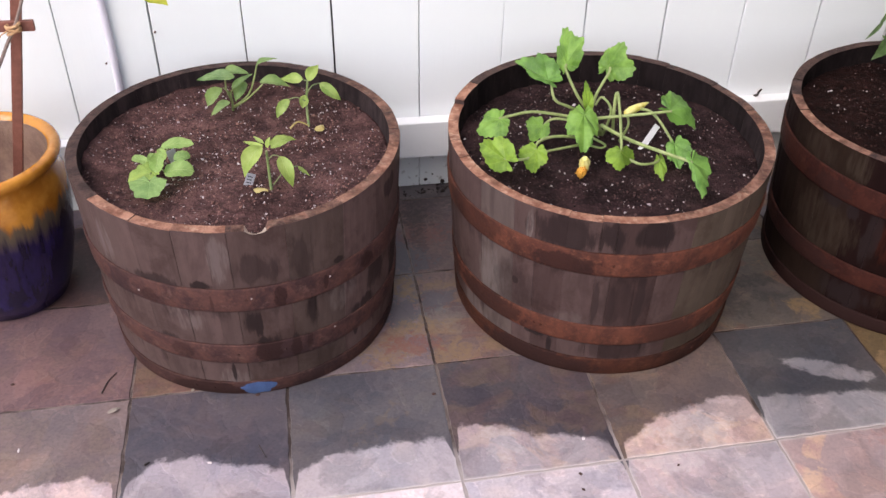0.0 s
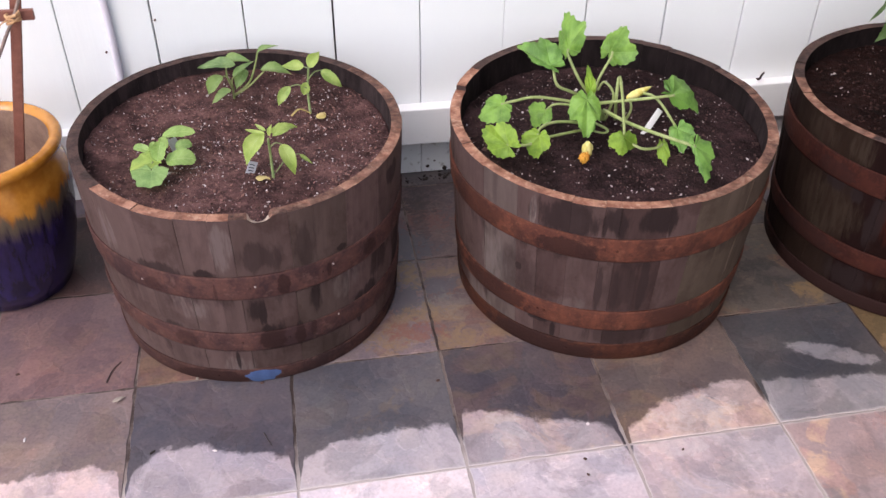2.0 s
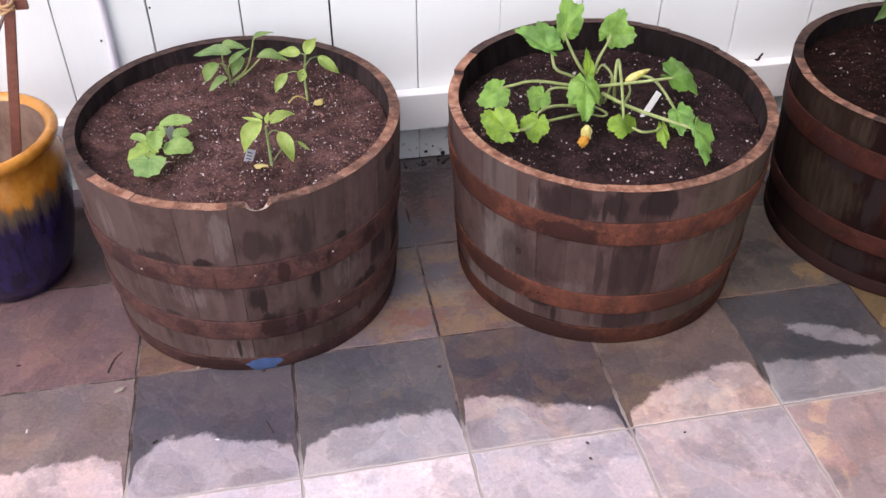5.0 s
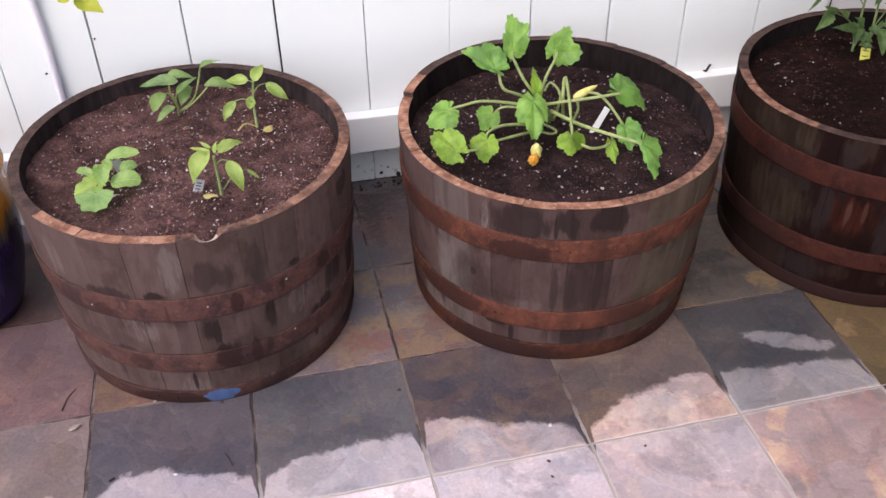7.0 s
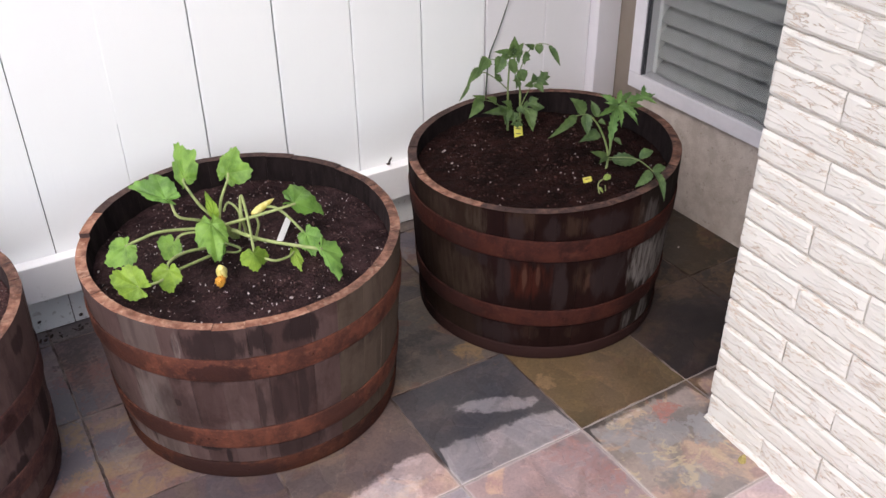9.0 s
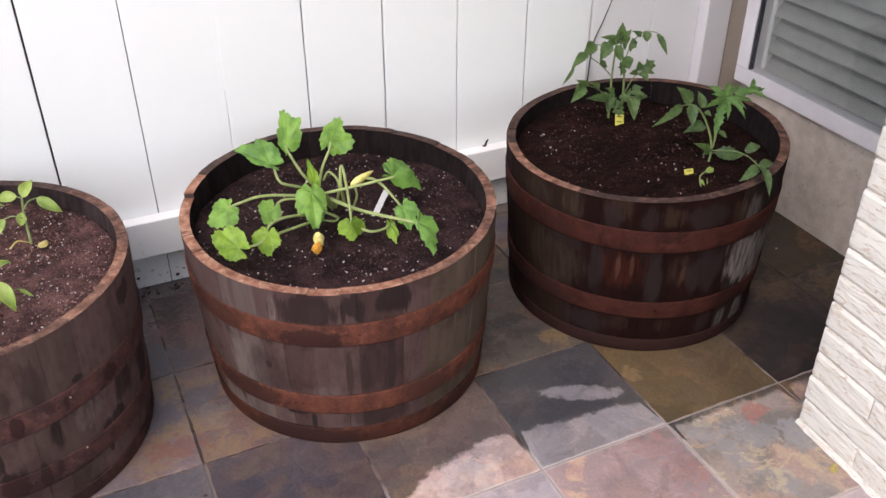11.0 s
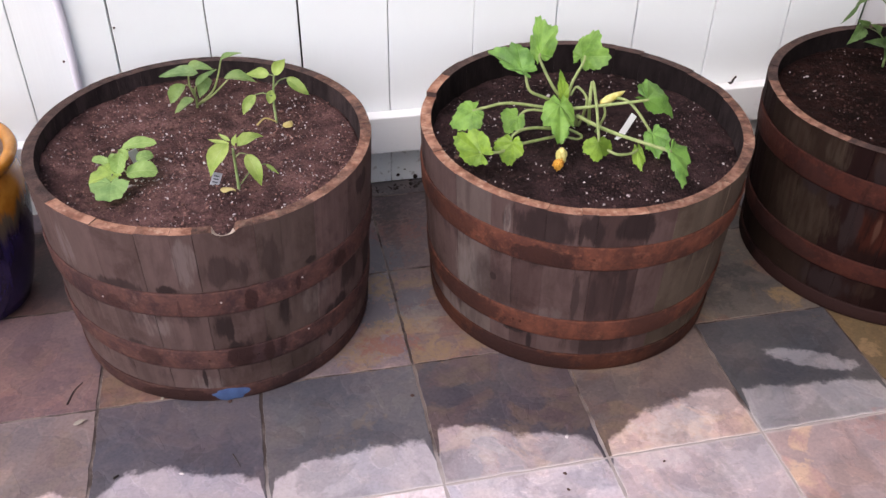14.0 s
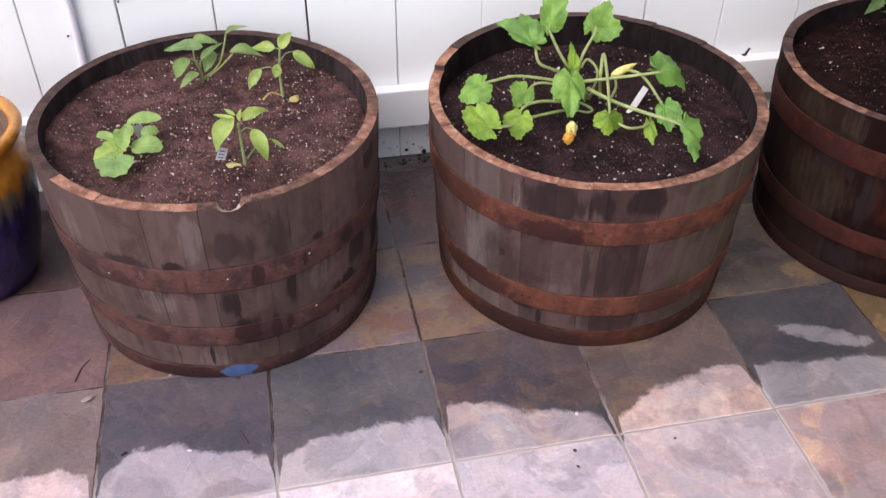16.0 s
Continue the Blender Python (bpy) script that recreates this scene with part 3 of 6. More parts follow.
# boards by the house: grain of their own, grey tone painted in as shade
GRAINED_SHADED = paint_material("shaded_grained_fence_paint", (0.75, 0.74, 0.76), (0.60, 0.58, 0.62), (0.05, 1.0, 1.0), 0.0016)
# white trim dulled to lilac grey, the corner's shade put into its colour
TRIM = paint_material("shaded_trim_paint", (0.62, 0.60, 0.63), (0.50, 0.47, 0.50), (1.0, 1.0, 0.04))
GAP = plain_material("dark_groove", (0.008, 0.008, 0.009), (0.035, 0.035, 0.037))
CONDUIT = paint_material("lilac_white_paint", (0.66, 0.63, 0.70), (0.55, 0.52, 0.6), (1.0, 1.0, 0.2))
BRICK = brick_material()
MORTAR = plain_material("painted_mortar", (0.52, 0.46, 0.40), (0.61, 0.57, 0.52), 30, 0.85, 0.003)
STUCCO = stucco_material()
VINYL = plain_material("white_vinyl", (0.60, 0.58, 0.61), (0.66, 0.64, 0.67), 8, 0.4, 0.0004)
GLASS = glass_material()
BLIND = plain_material("grey_blind", (0.66, 0.645, 0.63), (0.71, 0.695, 0.68), 12, 0.6, 0.0004)
GLAZE = glaze_material()
POTINSIDE = plain_material("unglazed_clay", (0.17, 0.10, 0.075), (0.26, 0.165, 0.12), 20, 0.8, 0.002)
STAKE = plain_material("red_brown_stained_wood", (0.15, 0.05, 0.033), (0.22, 0.082, 0.055), 30, 0.6, 0.001)
TWINE = plain_material("tan_raffia", (0.45, 0.25, 0.12), (0.6, 0.38, 0.2), 80, 0.8, 0.001)
TWIG = plain_material("grey_twig", (0.17, 0.12, 0.10), (0.28, 0.21, 0.18), 50, 0.8, 0.001)
STALK = plain_material("pale_green_stalk", (0.20, 0.26, 0.08), (0.32, 0.37, 0.15), 60, 0.5, 0.0006)
STALK2 = plain_material("green_stem", (0.13, 0.19, 0.06), (0.21, 0.27, 0.10), 60, 0.5, 0.0006)
ZUCCHINI = palmate_material("zucchini_leaf", (0.110, 0.215, 0.040), (0.235, 0.405, 0.085), (0.29, 0.43, 0.14), 0.36)
PEPPER = leaf_material("pepper_leaf", (0.19, 0.295, 0.065), (0.36, 0.46, 0.15), (0.44, 0.50, 0.22), 6.0)
SQUASH = leaf_material("squash_leaf", (0.11, 0.20, 0.072), (0.24, 0.345, 0.145), (0.30, 0.38, 0.22), 5.0)
MELON = leaf_material("melon_leaf", (0.16, 0.28, 0.085), (0.29, 0.43, 0.15), (0.44, 0.52, 0.24), 5.0)
BROAD_LIGHT = palmate_material("squash_leaf_broad", (0.16, 0.28, 0.085), (0.29, 0.44, 0.15), (0.40, 0.52, 0.23), 0.3)
TOMATO = leaf_material("tomato_leaf", (0.045, 0.085, 0.036), (0.115, 0.185, 0.075), (0.17, 0.245, 0.12), 7.0)
TOMATO_TIP = leaf_material("young_tomato_leaf", (0.065, 0.14, 0.045), (0.15, 0.28, 0.095), (0.25, 0.36, 0.15), 7.0)
LIME = leaf_material("yellowed_leaf", (0.26, 0.34, 0.03), (0.46, 0.47, 0.06), (0.5, 0.5, 0.2), 7.0)
DRYLEAF = plain_material("dry_leaf", (0.30, 0.24, 0.06), (0.42, 0.34, 0.14), 60, 0.7, 0.001)
CHAFF = plain_material("pale_chaff", (0.22, 0.185, 0.155), (0.36, 0.31, 0.26), 60, 0.8, 0.001)
PETAL = plain_material("yellow_petal", (0.58, 0.50, 0.10), (0.74, 0.68, 0.30), 60, 0.6, 0.001)
WILT = plain_material("orange_wilted_petal", (0.50, 0.20, 0.02), (0.65, 0.34, 0.04), 60, 0.6, 0.001)
TAGWHITE = plain_material("white_plastic", (0.74, 0.73, 0.74), (0.8, 0.8, 0.8), 20, 0.4, 0.0003)
TAGGREY = plain_material("grey_plastic", (0.36, 0.36, 0.40), (0.44, 0.44, 0.48), 20, 0.4, 0.0003)
TAGYELLOW = plain_material("yellow_plastic", (0.66, 0.62, 0.10), (0.74, 0.70, 0.2), 20, 0.4, 0.0003)
INK = plain_material("dark_ink", (0.03, 0.03, 0.04), (0.06, 0.06, 0.07), 20, 0.5, 0.0003)
BLUEPAINT = plain_material("blue_paint", (0.03, 0.055, 0.14), (0.042, 0.08, 0.19), 40, 0.85, 0.0006)
LITTER = plain_material("dark_dead_leaf", (0.010, 0.007, 0.006), (0.045, 0.028, 0.022), 60, 0.8, 0.001)
GRASS = plain_material("dark_grass", (0.018, 0.032, 0.018), (0.05, 0.072, 0.04), 40, 0.5, 0.0005)
STUD = plain_material("pale_stud_and_glint", (0.24, 0.19, 0.18), (0.42, 0.36, 0.34), 60, 0.45, 0.0003)
PALEWOOD = plain_material("pale_bung_hole_wood", (0.38, 0.28, 0.22), (0.52, 0.42, 0.34), 50, 0.8, 0.002)
DARKROOM = plain_material("dim_room", (0.30, 0.29, 0.28), (0.36, 0.35, 0.33), 4, 0.9, 0.0005)
EARTH = plain_material("bare_earth", (0.12, 0.09, 0.06), (0.2, 0.15, 0.1), 3, 0.95, 0.01)


# ---- builders ----
def part(name, bm, material, parent=None, label="", smooth=True, at=None):
    """Links a bmesh as ONE mesh object, as a part under a thing."""
    me = bpy.data.meshes.new(name)
    bm.to_mesh(me)
    bm.free()
    for m in material if isinstance(material, (tuple, list)) else (material,):
        me.materials.append(m)
    for f in me.polygons:
        f.use_smooth = smooth
    ob = new(name, me)
    ob.parent = parent
    if at is not None:
        ob.location = at
    return tagged(ob, label)


def thing(name, at, label, category, group="", kind=""):
    ob = new(name)
    ob.empty_display_size = 0.05
    ob.location = at
    return tagged(ob, label, category, group, kind)


def box(bm, x0, x1, y0, y1, z0, z1, bevel=0.0):
    made = bmesh.ops.create_cube(bm, size=1.0, matrix=Matrix.LocRotScale(((x0 + x1) / 2, (y0 + y1) / 2, (z0 + z1) / 2), None, (x1 - x0, y1 - y0, z1 - z0)))
    if bevel:
        edges = {e for v in made["verts"] for e in v.link_edges}
        bmesh.ops.bevel(bm, geom=list(edges), offset=bevel, segments=2, profile=0.5, affect="EDGES")
    return bm


def lathe(bm, profile, n=64, mat=0):
    """Turns (radius, height) pairs round the z axis."""
    rings = [[bm.verts.new((r * math.cos(2 * math.pi * i / n), r * math.sin(2 * math.pi * i / n), z)) for i in range(n)] for r, z in profile]
    for a, b in zip(rings, rings[1:]):
        for i in range(n):
            bm.faces.new((a[i], a[(i + 1) % n], b[(i + 1) % n], b[i])).material_index = mat
    return rings


def tube(bm, points, radius, taper=1.0, sides=8, steps=6):
    """A round stalk along a smooth line through the points."""
    p = [Vector(q) for q in points]
    line = []
    for i in range(len(p) - 1):
        a, b, c, d = p[max(i - 1, 0)], p[i], p[i + 1], p[min(i + 2, len(p) - 1)]
        for s in range(steps):
            t = s / steps
            line.append(0.5 * (2 * b + (c - a) * t + (2 * a - 5 * b + 4 * c - d) * t * t + (3 * b - a - 3 * c + d) * t ** 3))
    line.append(p[-1])
    rings = []
    side = None
    for i, q in enumerate(line):
        d = (line[min(i + 1, len(line) - 1)] - line[max(i - 1, 0)]).normalized()
        side = (side - d * side.dot(d)).normalized() if side else d.orthogonal().normalized()
        up = d.cross(side)
        r = radius * (1 + (taper - 1) * i / (len(line) - 1))
        rings.append([bm.verts.new(q + r * (math.cos(2 * math.pi * k / sides) * side + math.sin(2 * math.pi * k / sides) * up)) for k in range(sides)])
    for a, b in zip(rings, rings[1:]):
        for k in range(sides):
            bm.faces.new((a[k], a[(k + 1) % sides], b[(k + 1) % sides], b[k]))
    bm.faces.new(rings[0][::-1])
    bm.faces.new(rings[-1])
    return bm


def outline(kind, u):
    """Half the width of a leaf, 0 to 1, at u along its midrib."""
    if kind == "round":
        return max(1 - (2 * u - 1) ** 2, 0) ** 0.45 * (1 + 0.03 * math.sin(24 * u))
    if kind == "serrate":
        u = min(u * 1.02, 1.0)
        return max(math.sin(math.pi * u ** 0.62), 0) ** 0.9 * (0.78 + 0.26 * (1 - (u * 5.6) % 1.0))
    if kind == "toothed":
        u = min(u * 1.02, 1.0)
        return max(math.sin(math.pi * u ** 0.66), 0) ** 0.8 * (0.45 + 0.55 * (1 - (u * 6.5) % 1.0))
    return max(math.sin(math.pi * u ** 0.70), 0) ** 0.9 * (1 - 0.15 * u)


def leaf_bmesh(kind, base, tip, width, hint, cup, rng):
    """A leaf blade with midrib fold, ripples and a drooping tip, from base to tip."""
    base, tip = Vector(base), Vector(tip)
    along = tip - base
    length = along.length
    along.normalize()
    face = Vector(hint)
    face = (face - along * face.dot(along))
    if face.length < 0.05:
        face = Vector((0, -1, 0.2)) - along * Vector((0, -1, 0.2)).dot(along)
    face.normalize()
    side = along.cross(face)
    nu, nv = 18, 6
    bm = bmesh.new()
    uv = bm.loops.layers.uv.new("UVMap")
    ph, bend = rng.uniform(0, 6), rng.uniform(0.04, 0.14)
    lean = rng.uniform(-0.06, 0.06)
    grid = []
    for i in range(nu + 1):
        u = i / nu
        w = outline(kind, u) * width / 2
        row = []
        for j in range(nv + 1):
            v = 2 * j / nv - 1
            back = {"round": 0.10}.get(kind, 0.0) * abs(v) ** 1.5 * (1 - u) ** 2
            x = v * w
            y = length * (u - back)
            z = cup * x * x / width * 2.2 + 0.22 * abs(x) + bend * length * (1 - (2 * u - 1) ** 2) - 0.10 * length * max(u - 0.6, 0) ** 2
            z += 0.05 * width * math.sin(9 * u + 4 * v + ph) * abs(v) + 0.02 * width * math.sin(27 * u + ph) * v * v
            x += lean * length * math.sin(math.pi * u)
            row.append(((x, y, z), u, v))
        grid.append(row)
    verts = [[bm.verts.new(base + side * q[0] + along * q[1] + face * q[2]) for q, _, _ in row] for row in grid]
    for i in range(nu):
        for j in range(nv):
            f = bm.faces.new((verts[i][j], verts[i][j + 1], verts[i + 1][j + 1], verts[i + 1][j]))
            for loop, (a, b) in zip(f.loops, ((i, j), (i, j + 1), (i + 1, j + 1), (i + 1, j))):
                loop[uv].uv = (grid[a][b][1], (grid[a][b][2] + 1) / 2)
    bmesh.ops.remove_doubles(bm, verts=bm.verts, dist=1e-5)
    return bm


def palm_bmesh(heart, tip, left, right, rng, fold=0.0, lobed=1.0):
    """A broad squash leaf round the point where the stalk meets it: five shallow lobes with small teeth, a notch at the stalk and folds along the veins.
    left and right: how far the side lobes reach; fold: how far they droop; lobed: how deep the lobes and teeth are."""
    heart, tip, left, right = (Vector(q) for q in (heart, tip, left, right))
    along = tip - heart
    length = along.length
    along.normalize()
    face = (right - left).cross(along)
    if face.z < 0 and abs(face.z) > 0.3 * face.length:
        face = -face
    face.normalize()
    side = along.cross(face)
    reach = {1: abs((right - heart).dot(side)), -1: abs((left - heart).dot(side))}
    if (right - heart).dot(side) < 0:
        reach = {1: reach[-1], -1: reach[1]}
    nr, na = 9, 84
    bm = bmesh.new()
    uv = bm.loops.layers.uv.new("UVMap")
    ph, droop = rng.uniform(0, 6), rng.uniform(0.08, 0.18)
    skew = [rng.uniform(0.93, 1.07) for _ in range(5)]
    shape = ((0, 0.97, 25), (57.5, 0.84, 25), (-57.5, 0.84, 25), (115, 0.43, 34), (-115, 0.43, 34))

    def rim(q):
        lobes = max(skew[n] * h * (1 - 0.26 * lobed + 0.26 * lobed * math.exp(-((q - c) / w) ** 2)) * (1 - max(abs(q - c) - 34, 0) / 60) for n, (c, h, w) in enumerate(shape))
        notch = min(1.0, max(0.12, (172 - abs(q)) / 34))
        teeth = 1 + 0.10 * lobed * (2 * abs((q / 15.0 + ph) % 1.0 - 0.5) - 0.5) + 0.02 * math.sin(q * 0.21 + ph)
        return lobes * notch ** 0.6 * teeth

    rings, place = [], {}
    centre = bm.verts.new(heart)
    place[centre] = (0.5, 0.0)
    for i in range(1, nr + 1):
        r = i / nr
        row = []
        for j in range(na + 1):
            q = -168 + 336 * j / na
            a, e = radians(q), rim(q) * r
            x, y = e * math.sin(a), e * math.cos(a)
            hand = 1 if x > 0 else -1
            vein = abs((q / 57.5 + 0.5) % 1.0 - 0.5) * 2
            z = 0.055 * vein * min(1, 2.2 * r) * length * lobed + (0.10 - fold) * abs(x) * length - droop * length * e * abs(e)
            z += 0.035 * length * math.sin(5 * a + ph) * r * r + 0.022 * length * math.sin(14 * a + 2 * ph) * r ** 4
            v = bm.verts.new(heart + side * (x / 0.87 * reach[hand]) + along * (y * 0.91 * length) + face * z)
            place[v] = (0.5 + q / 360, e)
            row.append(v)
        rings.append(row)
    for j in range(na):
        bm.faces.new((centre, rings[0][j + 1], rings[0][j]))
        for i in range(nr - 1):
            bm.faces.new((rings[i][j], rings[i][j + 1], rings[i + 1][j + 1], rings[i + 1][j]))
    for f in bm.faces:
        for loop in f.loops:
            loop[uv].uv = place[loop.vert]
    return bm


class Plant:
    """A plant: an empty at its foot, leaves and stalks as parts."""

    def __init__(self, name, at, label, category, kind, blade, stalk, group="", cup=0.25, hint=(0.0, -0.55, 0.83), seed=1, broad=None):
        self.root = thing(name, at, label, category, group)
        self.at, self.kind, self.blade, self.green = Vector(at), kind, blade, stalk
        self.cup, self.hint, self.rng, self.broad = cup, hint, random.Random(seed), broad

    def leaf(self, base, tip, width, hint=None, cup=None, name="leaf"):
        h = Vector(hint or self.hint) + Vector([self.rng.uniform(-0.16, 0.16) for _ in range(3)])
        bend = self.cup if cup is None else cup
        bm = leaf_bmesh(self.kind, base, tip, width, h, bend, self.rng)
        bmesh.ops.translate(bm, verts=bm.verts, vec=-self.at)
        return part(name, bm, self.blade, self.root)

    def sprig(self, base, tip, width, pairs=2):
        """A small compound leaf: an end leaflet and pairs of lesser ones along its rib."""
        base, tip = Vector(base), Vector(tip)
        along = tip - base
        out = along.cross(Vector(self.hint)).normalized()
        self.leaf(base + along * 0.55, tip, width)
        self.stalk([base, base + along * 0.3, base + along * 0.6], 0.0008, "petiole")
        for k in range(pairs):
            foot = base + along * (0.18 + 0.36 * k / max(pairs - 1, 1))
            for hand in (-1, 1):
                reach = along.length * self.rng.uniform(0.30, 0.42)
                self.leaf(foot, foot + out * hand * reach + along * 0.14 - Vector((0, 0, self.rng.uniform(0.0, 0.25) * reach)), width * 0.62)

    def palm(self, heart, tip, left, right, tint=(1, 1, 1), fold=0.0):
        bm = palm_bmesh(heart, tip, left, right, self.rng, fold, 0.1 if self.broad else 1.0)
        bmesh.ops.translate(bm, verts=bm.verts, vec=-self.at)
        ob = part("leaf", bm, self.broad or self.blade, self.root)
        ob.color = (*tint, 1)
        return ob

    def stalk(self, points, radius, name="stem", material=None):
        bm = tube(bmesh.new(), [Vector(p) - self.at for p in points], radius, 0.75)
        return part(name, bm, material or self.green, self.root)


# ---- ground and paved floor ----
TILE = 0.305
bm = bmesh.new()
bmesh.ops.create_grid(bm, x_segments=8, y_segments=8, size=60, matrix=Matrix.Translation((0, 0, -0.06)))
tagged(part("ground", bm, EARTH), "bare brown earth under and round the patio", "ground", kind="structure")
floor = thing("floor", (0, 0, 0), "patio of square multicoloured slate tiles, damp near the barrels", "floor", kind="structure")
part("grout_bed", box(bmesh.new(), -3.352, 3.352, -3.048, 0.912, -0.055, -0.0014), GROUT, floor, "gritty brown and tan grout joints")


def slate_tile(seed):
    """One tile with a slightly ragged edge and a cleft top, centred on its own origin."""
    rng = random.Random(seed)
    h, n = TILE / 2 - 0.0017, 17
    bm = bmesh.new()
    ring = []
    for s in range(4):
        for i in range(n):
            t = -h + 2 * h * i / n
            x, y = ((t, -h), (h, t), (-t, h), (-h, -t))[s]
            j = 0.0 if i == 0 else rng.choice((0.0, 0.0, 0.0004, -0.0006, -0.0012, -0.0022))
            d = Vector((x, y)) * (1 + j / h)
            ring.append(d)
    top = [bm.verts.new((p.x * 0.9925, p.y * 0.9925, rng.uniform(-0.0005, 0.0004))) for p in ring]
    low = [bm.verts.new((p.x, p.y, -0.003)) for p in ring]
    bot = [bm.verts.new((p.x, p.y, -0.02)) for p in ring]
    inner = [bm.verts.new((p.x * 0.6, p.y * 0.6, 0.0003 + 0.0006 * noise.noise(Vector((p.x * 11, p.y * 11, seed * 3.3))))) for p in ring]
    m = len(ring)
    for i in range(m):
        k = (i + 1) % m
        bm.faces.new((bot[i], bot[k], low[k], low[i]))
        bm.faces.new((low[i], low[k], top[k], top[i]))
        bm.faces.new((top[i], top[k], inner[k], inner[i]))
    bm.faces.new(inner)
    me = bpy.data.meshes.new("tile")
    bm.to_mesh(me)
    bm.free()
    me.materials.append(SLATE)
    for f in me.polygons:
        f.use_smooth = False
    return me


# colour of single stones by column and row, with the share of rust in the fourth number
STONES = {
    (-4, 0): (0.155, 0.127, 0.12, 0.2), (-3, 0): (0.175, 0.143, 0.138, 0.15), (-2, 0): (0.085, 0.081, 0.094, 0.05),
    (-1, 0): (0.102, 0.099, 0.106, 0.05), (0, 0): (0.070, 0.060, 0.067, 0.2), (1, 0): (0.116, 0.094, 0.085, 0.25),
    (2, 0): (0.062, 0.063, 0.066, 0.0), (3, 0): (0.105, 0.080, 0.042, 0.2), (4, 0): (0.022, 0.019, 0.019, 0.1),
    # (-4, -1) by the pot is toned down for wet and for the shadow there
    (-4, -1): (0.115, 0.078, 0.08, 0.1), (-3, -1): (0.150, 0.100, 0.10, 0.1), (-2, -1): (0.15, 0.10, 0.085, 0.3),
    (-1, -1): (0.178, 0.145, 0.150, 0.45), (0, -1): (0.138, 0.105, 0.100, 0.5), (1, -1): (0.18, 0.16, 0.135, 0.35),
}
STONES_MORE = {
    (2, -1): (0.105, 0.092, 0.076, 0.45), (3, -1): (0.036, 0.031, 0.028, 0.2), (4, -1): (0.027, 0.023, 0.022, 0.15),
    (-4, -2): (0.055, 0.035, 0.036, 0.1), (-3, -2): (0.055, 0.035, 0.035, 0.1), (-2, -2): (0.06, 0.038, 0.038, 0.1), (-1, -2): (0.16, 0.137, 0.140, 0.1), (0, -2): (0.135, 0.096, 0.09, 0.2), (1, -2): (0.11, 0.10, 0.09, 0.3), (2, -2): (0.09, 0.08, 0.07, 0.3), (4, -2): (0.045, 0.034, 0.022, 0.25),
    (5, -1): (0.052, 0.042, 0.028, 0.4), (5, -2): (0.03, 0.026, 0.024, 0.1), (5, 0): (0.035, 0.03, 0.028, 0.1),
    (-3, 1): (0.22, 0.165, 0.155, 0.1), (-2, 1): (0.209, 0.192, 0.202, 0.05), (-1, 1): (0.209, 0.199, 0.206, 0.05),
    (0, 1): (0.149, 0.143, 0.154, 0.05), (1, 1): (0.113, 0.099, 0.103, 0.15), (2, 1): (0.082, 0.060, 0.058, 0.5),
    (3, 1): (0.068, 0.062, 0.050, 0.35), (4, 1): (0.08, 0.065, 0.052, 0.4),
}
STONES.update(STONES_MORE)
rng = random.Random(7)
tiles = [slate_tile(s) for s in range(6)]
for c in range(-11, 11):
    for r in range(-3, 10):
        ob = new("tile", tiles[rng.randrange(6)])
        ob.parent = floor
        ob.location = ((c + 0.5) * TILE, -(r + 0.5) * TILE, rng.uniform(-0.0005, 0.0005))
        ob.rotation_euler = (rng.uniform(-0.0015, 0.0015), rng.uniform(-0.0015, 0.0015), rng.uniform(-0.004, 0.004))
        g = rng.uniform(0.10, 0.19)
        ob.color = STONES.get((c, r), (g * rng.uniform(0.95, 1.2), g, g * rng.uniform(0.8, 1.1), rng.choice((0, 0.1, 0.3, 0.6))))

# ---- board fence with a bottom rail ----
TURN = -0.0173
FY = 0.670
fence = thing("fence", (0, FY, 0), "white-painted board fence with a bottom rail, weathered near the ground", "fence")
fence.rotation_euler = (0, 0, TURN)
rng = random.Random(3)
PITCH, FIRST = 0.2032, 0.0702
seams = {-4: 0.0030, -3: 0.0038, -2: 0.003, -1: 0.0045, 0: 0.0022, 1: 0.0010, 2: 0.0036, 3: 0.0042, 4: 0.0030, 5: 0.0042, 6: 0.0065, 7: 0.0010}
for k in range(-17, 8):
    g0, g1 = seams.get(k, 0.003), seams.get(k + 1, 0.003)
    x0, x1 = FIRST + k * PITCH + g0 / 2, FIRST + (k + 1) * PITCH - g1 / 2
    if k == 7:
        x1 = 1.653
    part("board", box(bmesh.new(), x0, x1, rng.uniform(-0.001, 0.001), 0.016, 0.004, 1.83, 0.0012), GRAINED_SHADED if k >= 6 else FENCE, fence, smooth=False)
# old paint bridges the upper part of two joints
for k, foot in ((-2, 0.572), (1, 0.50)):
    x = FIRST + k * PITCH
    part("paint_bridge", box(bmesh.new(), x - 0.0016, x + 0.0016, 0.0006, 0.015, foot, 1.825), FENCE, fence, smooth=False)
part("backing", box(bmesh.new(), -3.42, 1.76, 0.0163, 0.03, 0.004, 1.82), GAP, fence, "dark backing behind the board joints", smooth=False)
part("corner_trim", box(bmesh.new(), 1.655, 1.7385, -0.040, 0.0158, 0.004, 1.83, 0.003), TRIM, fence, smooth=False)
part("bottom_rail", box(bmesh.new(), -3.4, 1.6535, -0.038, -0.0012, 0.112, 0.212, 0.003), RAIL, fence, "white-painted horizontal bottom rail", smooth=False)
part("top_rail", box(bmesh.new(), -3.4, 1.6535, -0.038, -0.0012, 1.62, 1.72, 0.003), RAIL, fence, smooth=False)

bm = tube(bmesh.new(), [(0, 0, 1.7), (0.003, 0, 1.2), (-0.001, 0, 0.7), (0.004, 0, 0.45), (0, 0, 0.222)], 0.0085, 1.0, 12, 8)
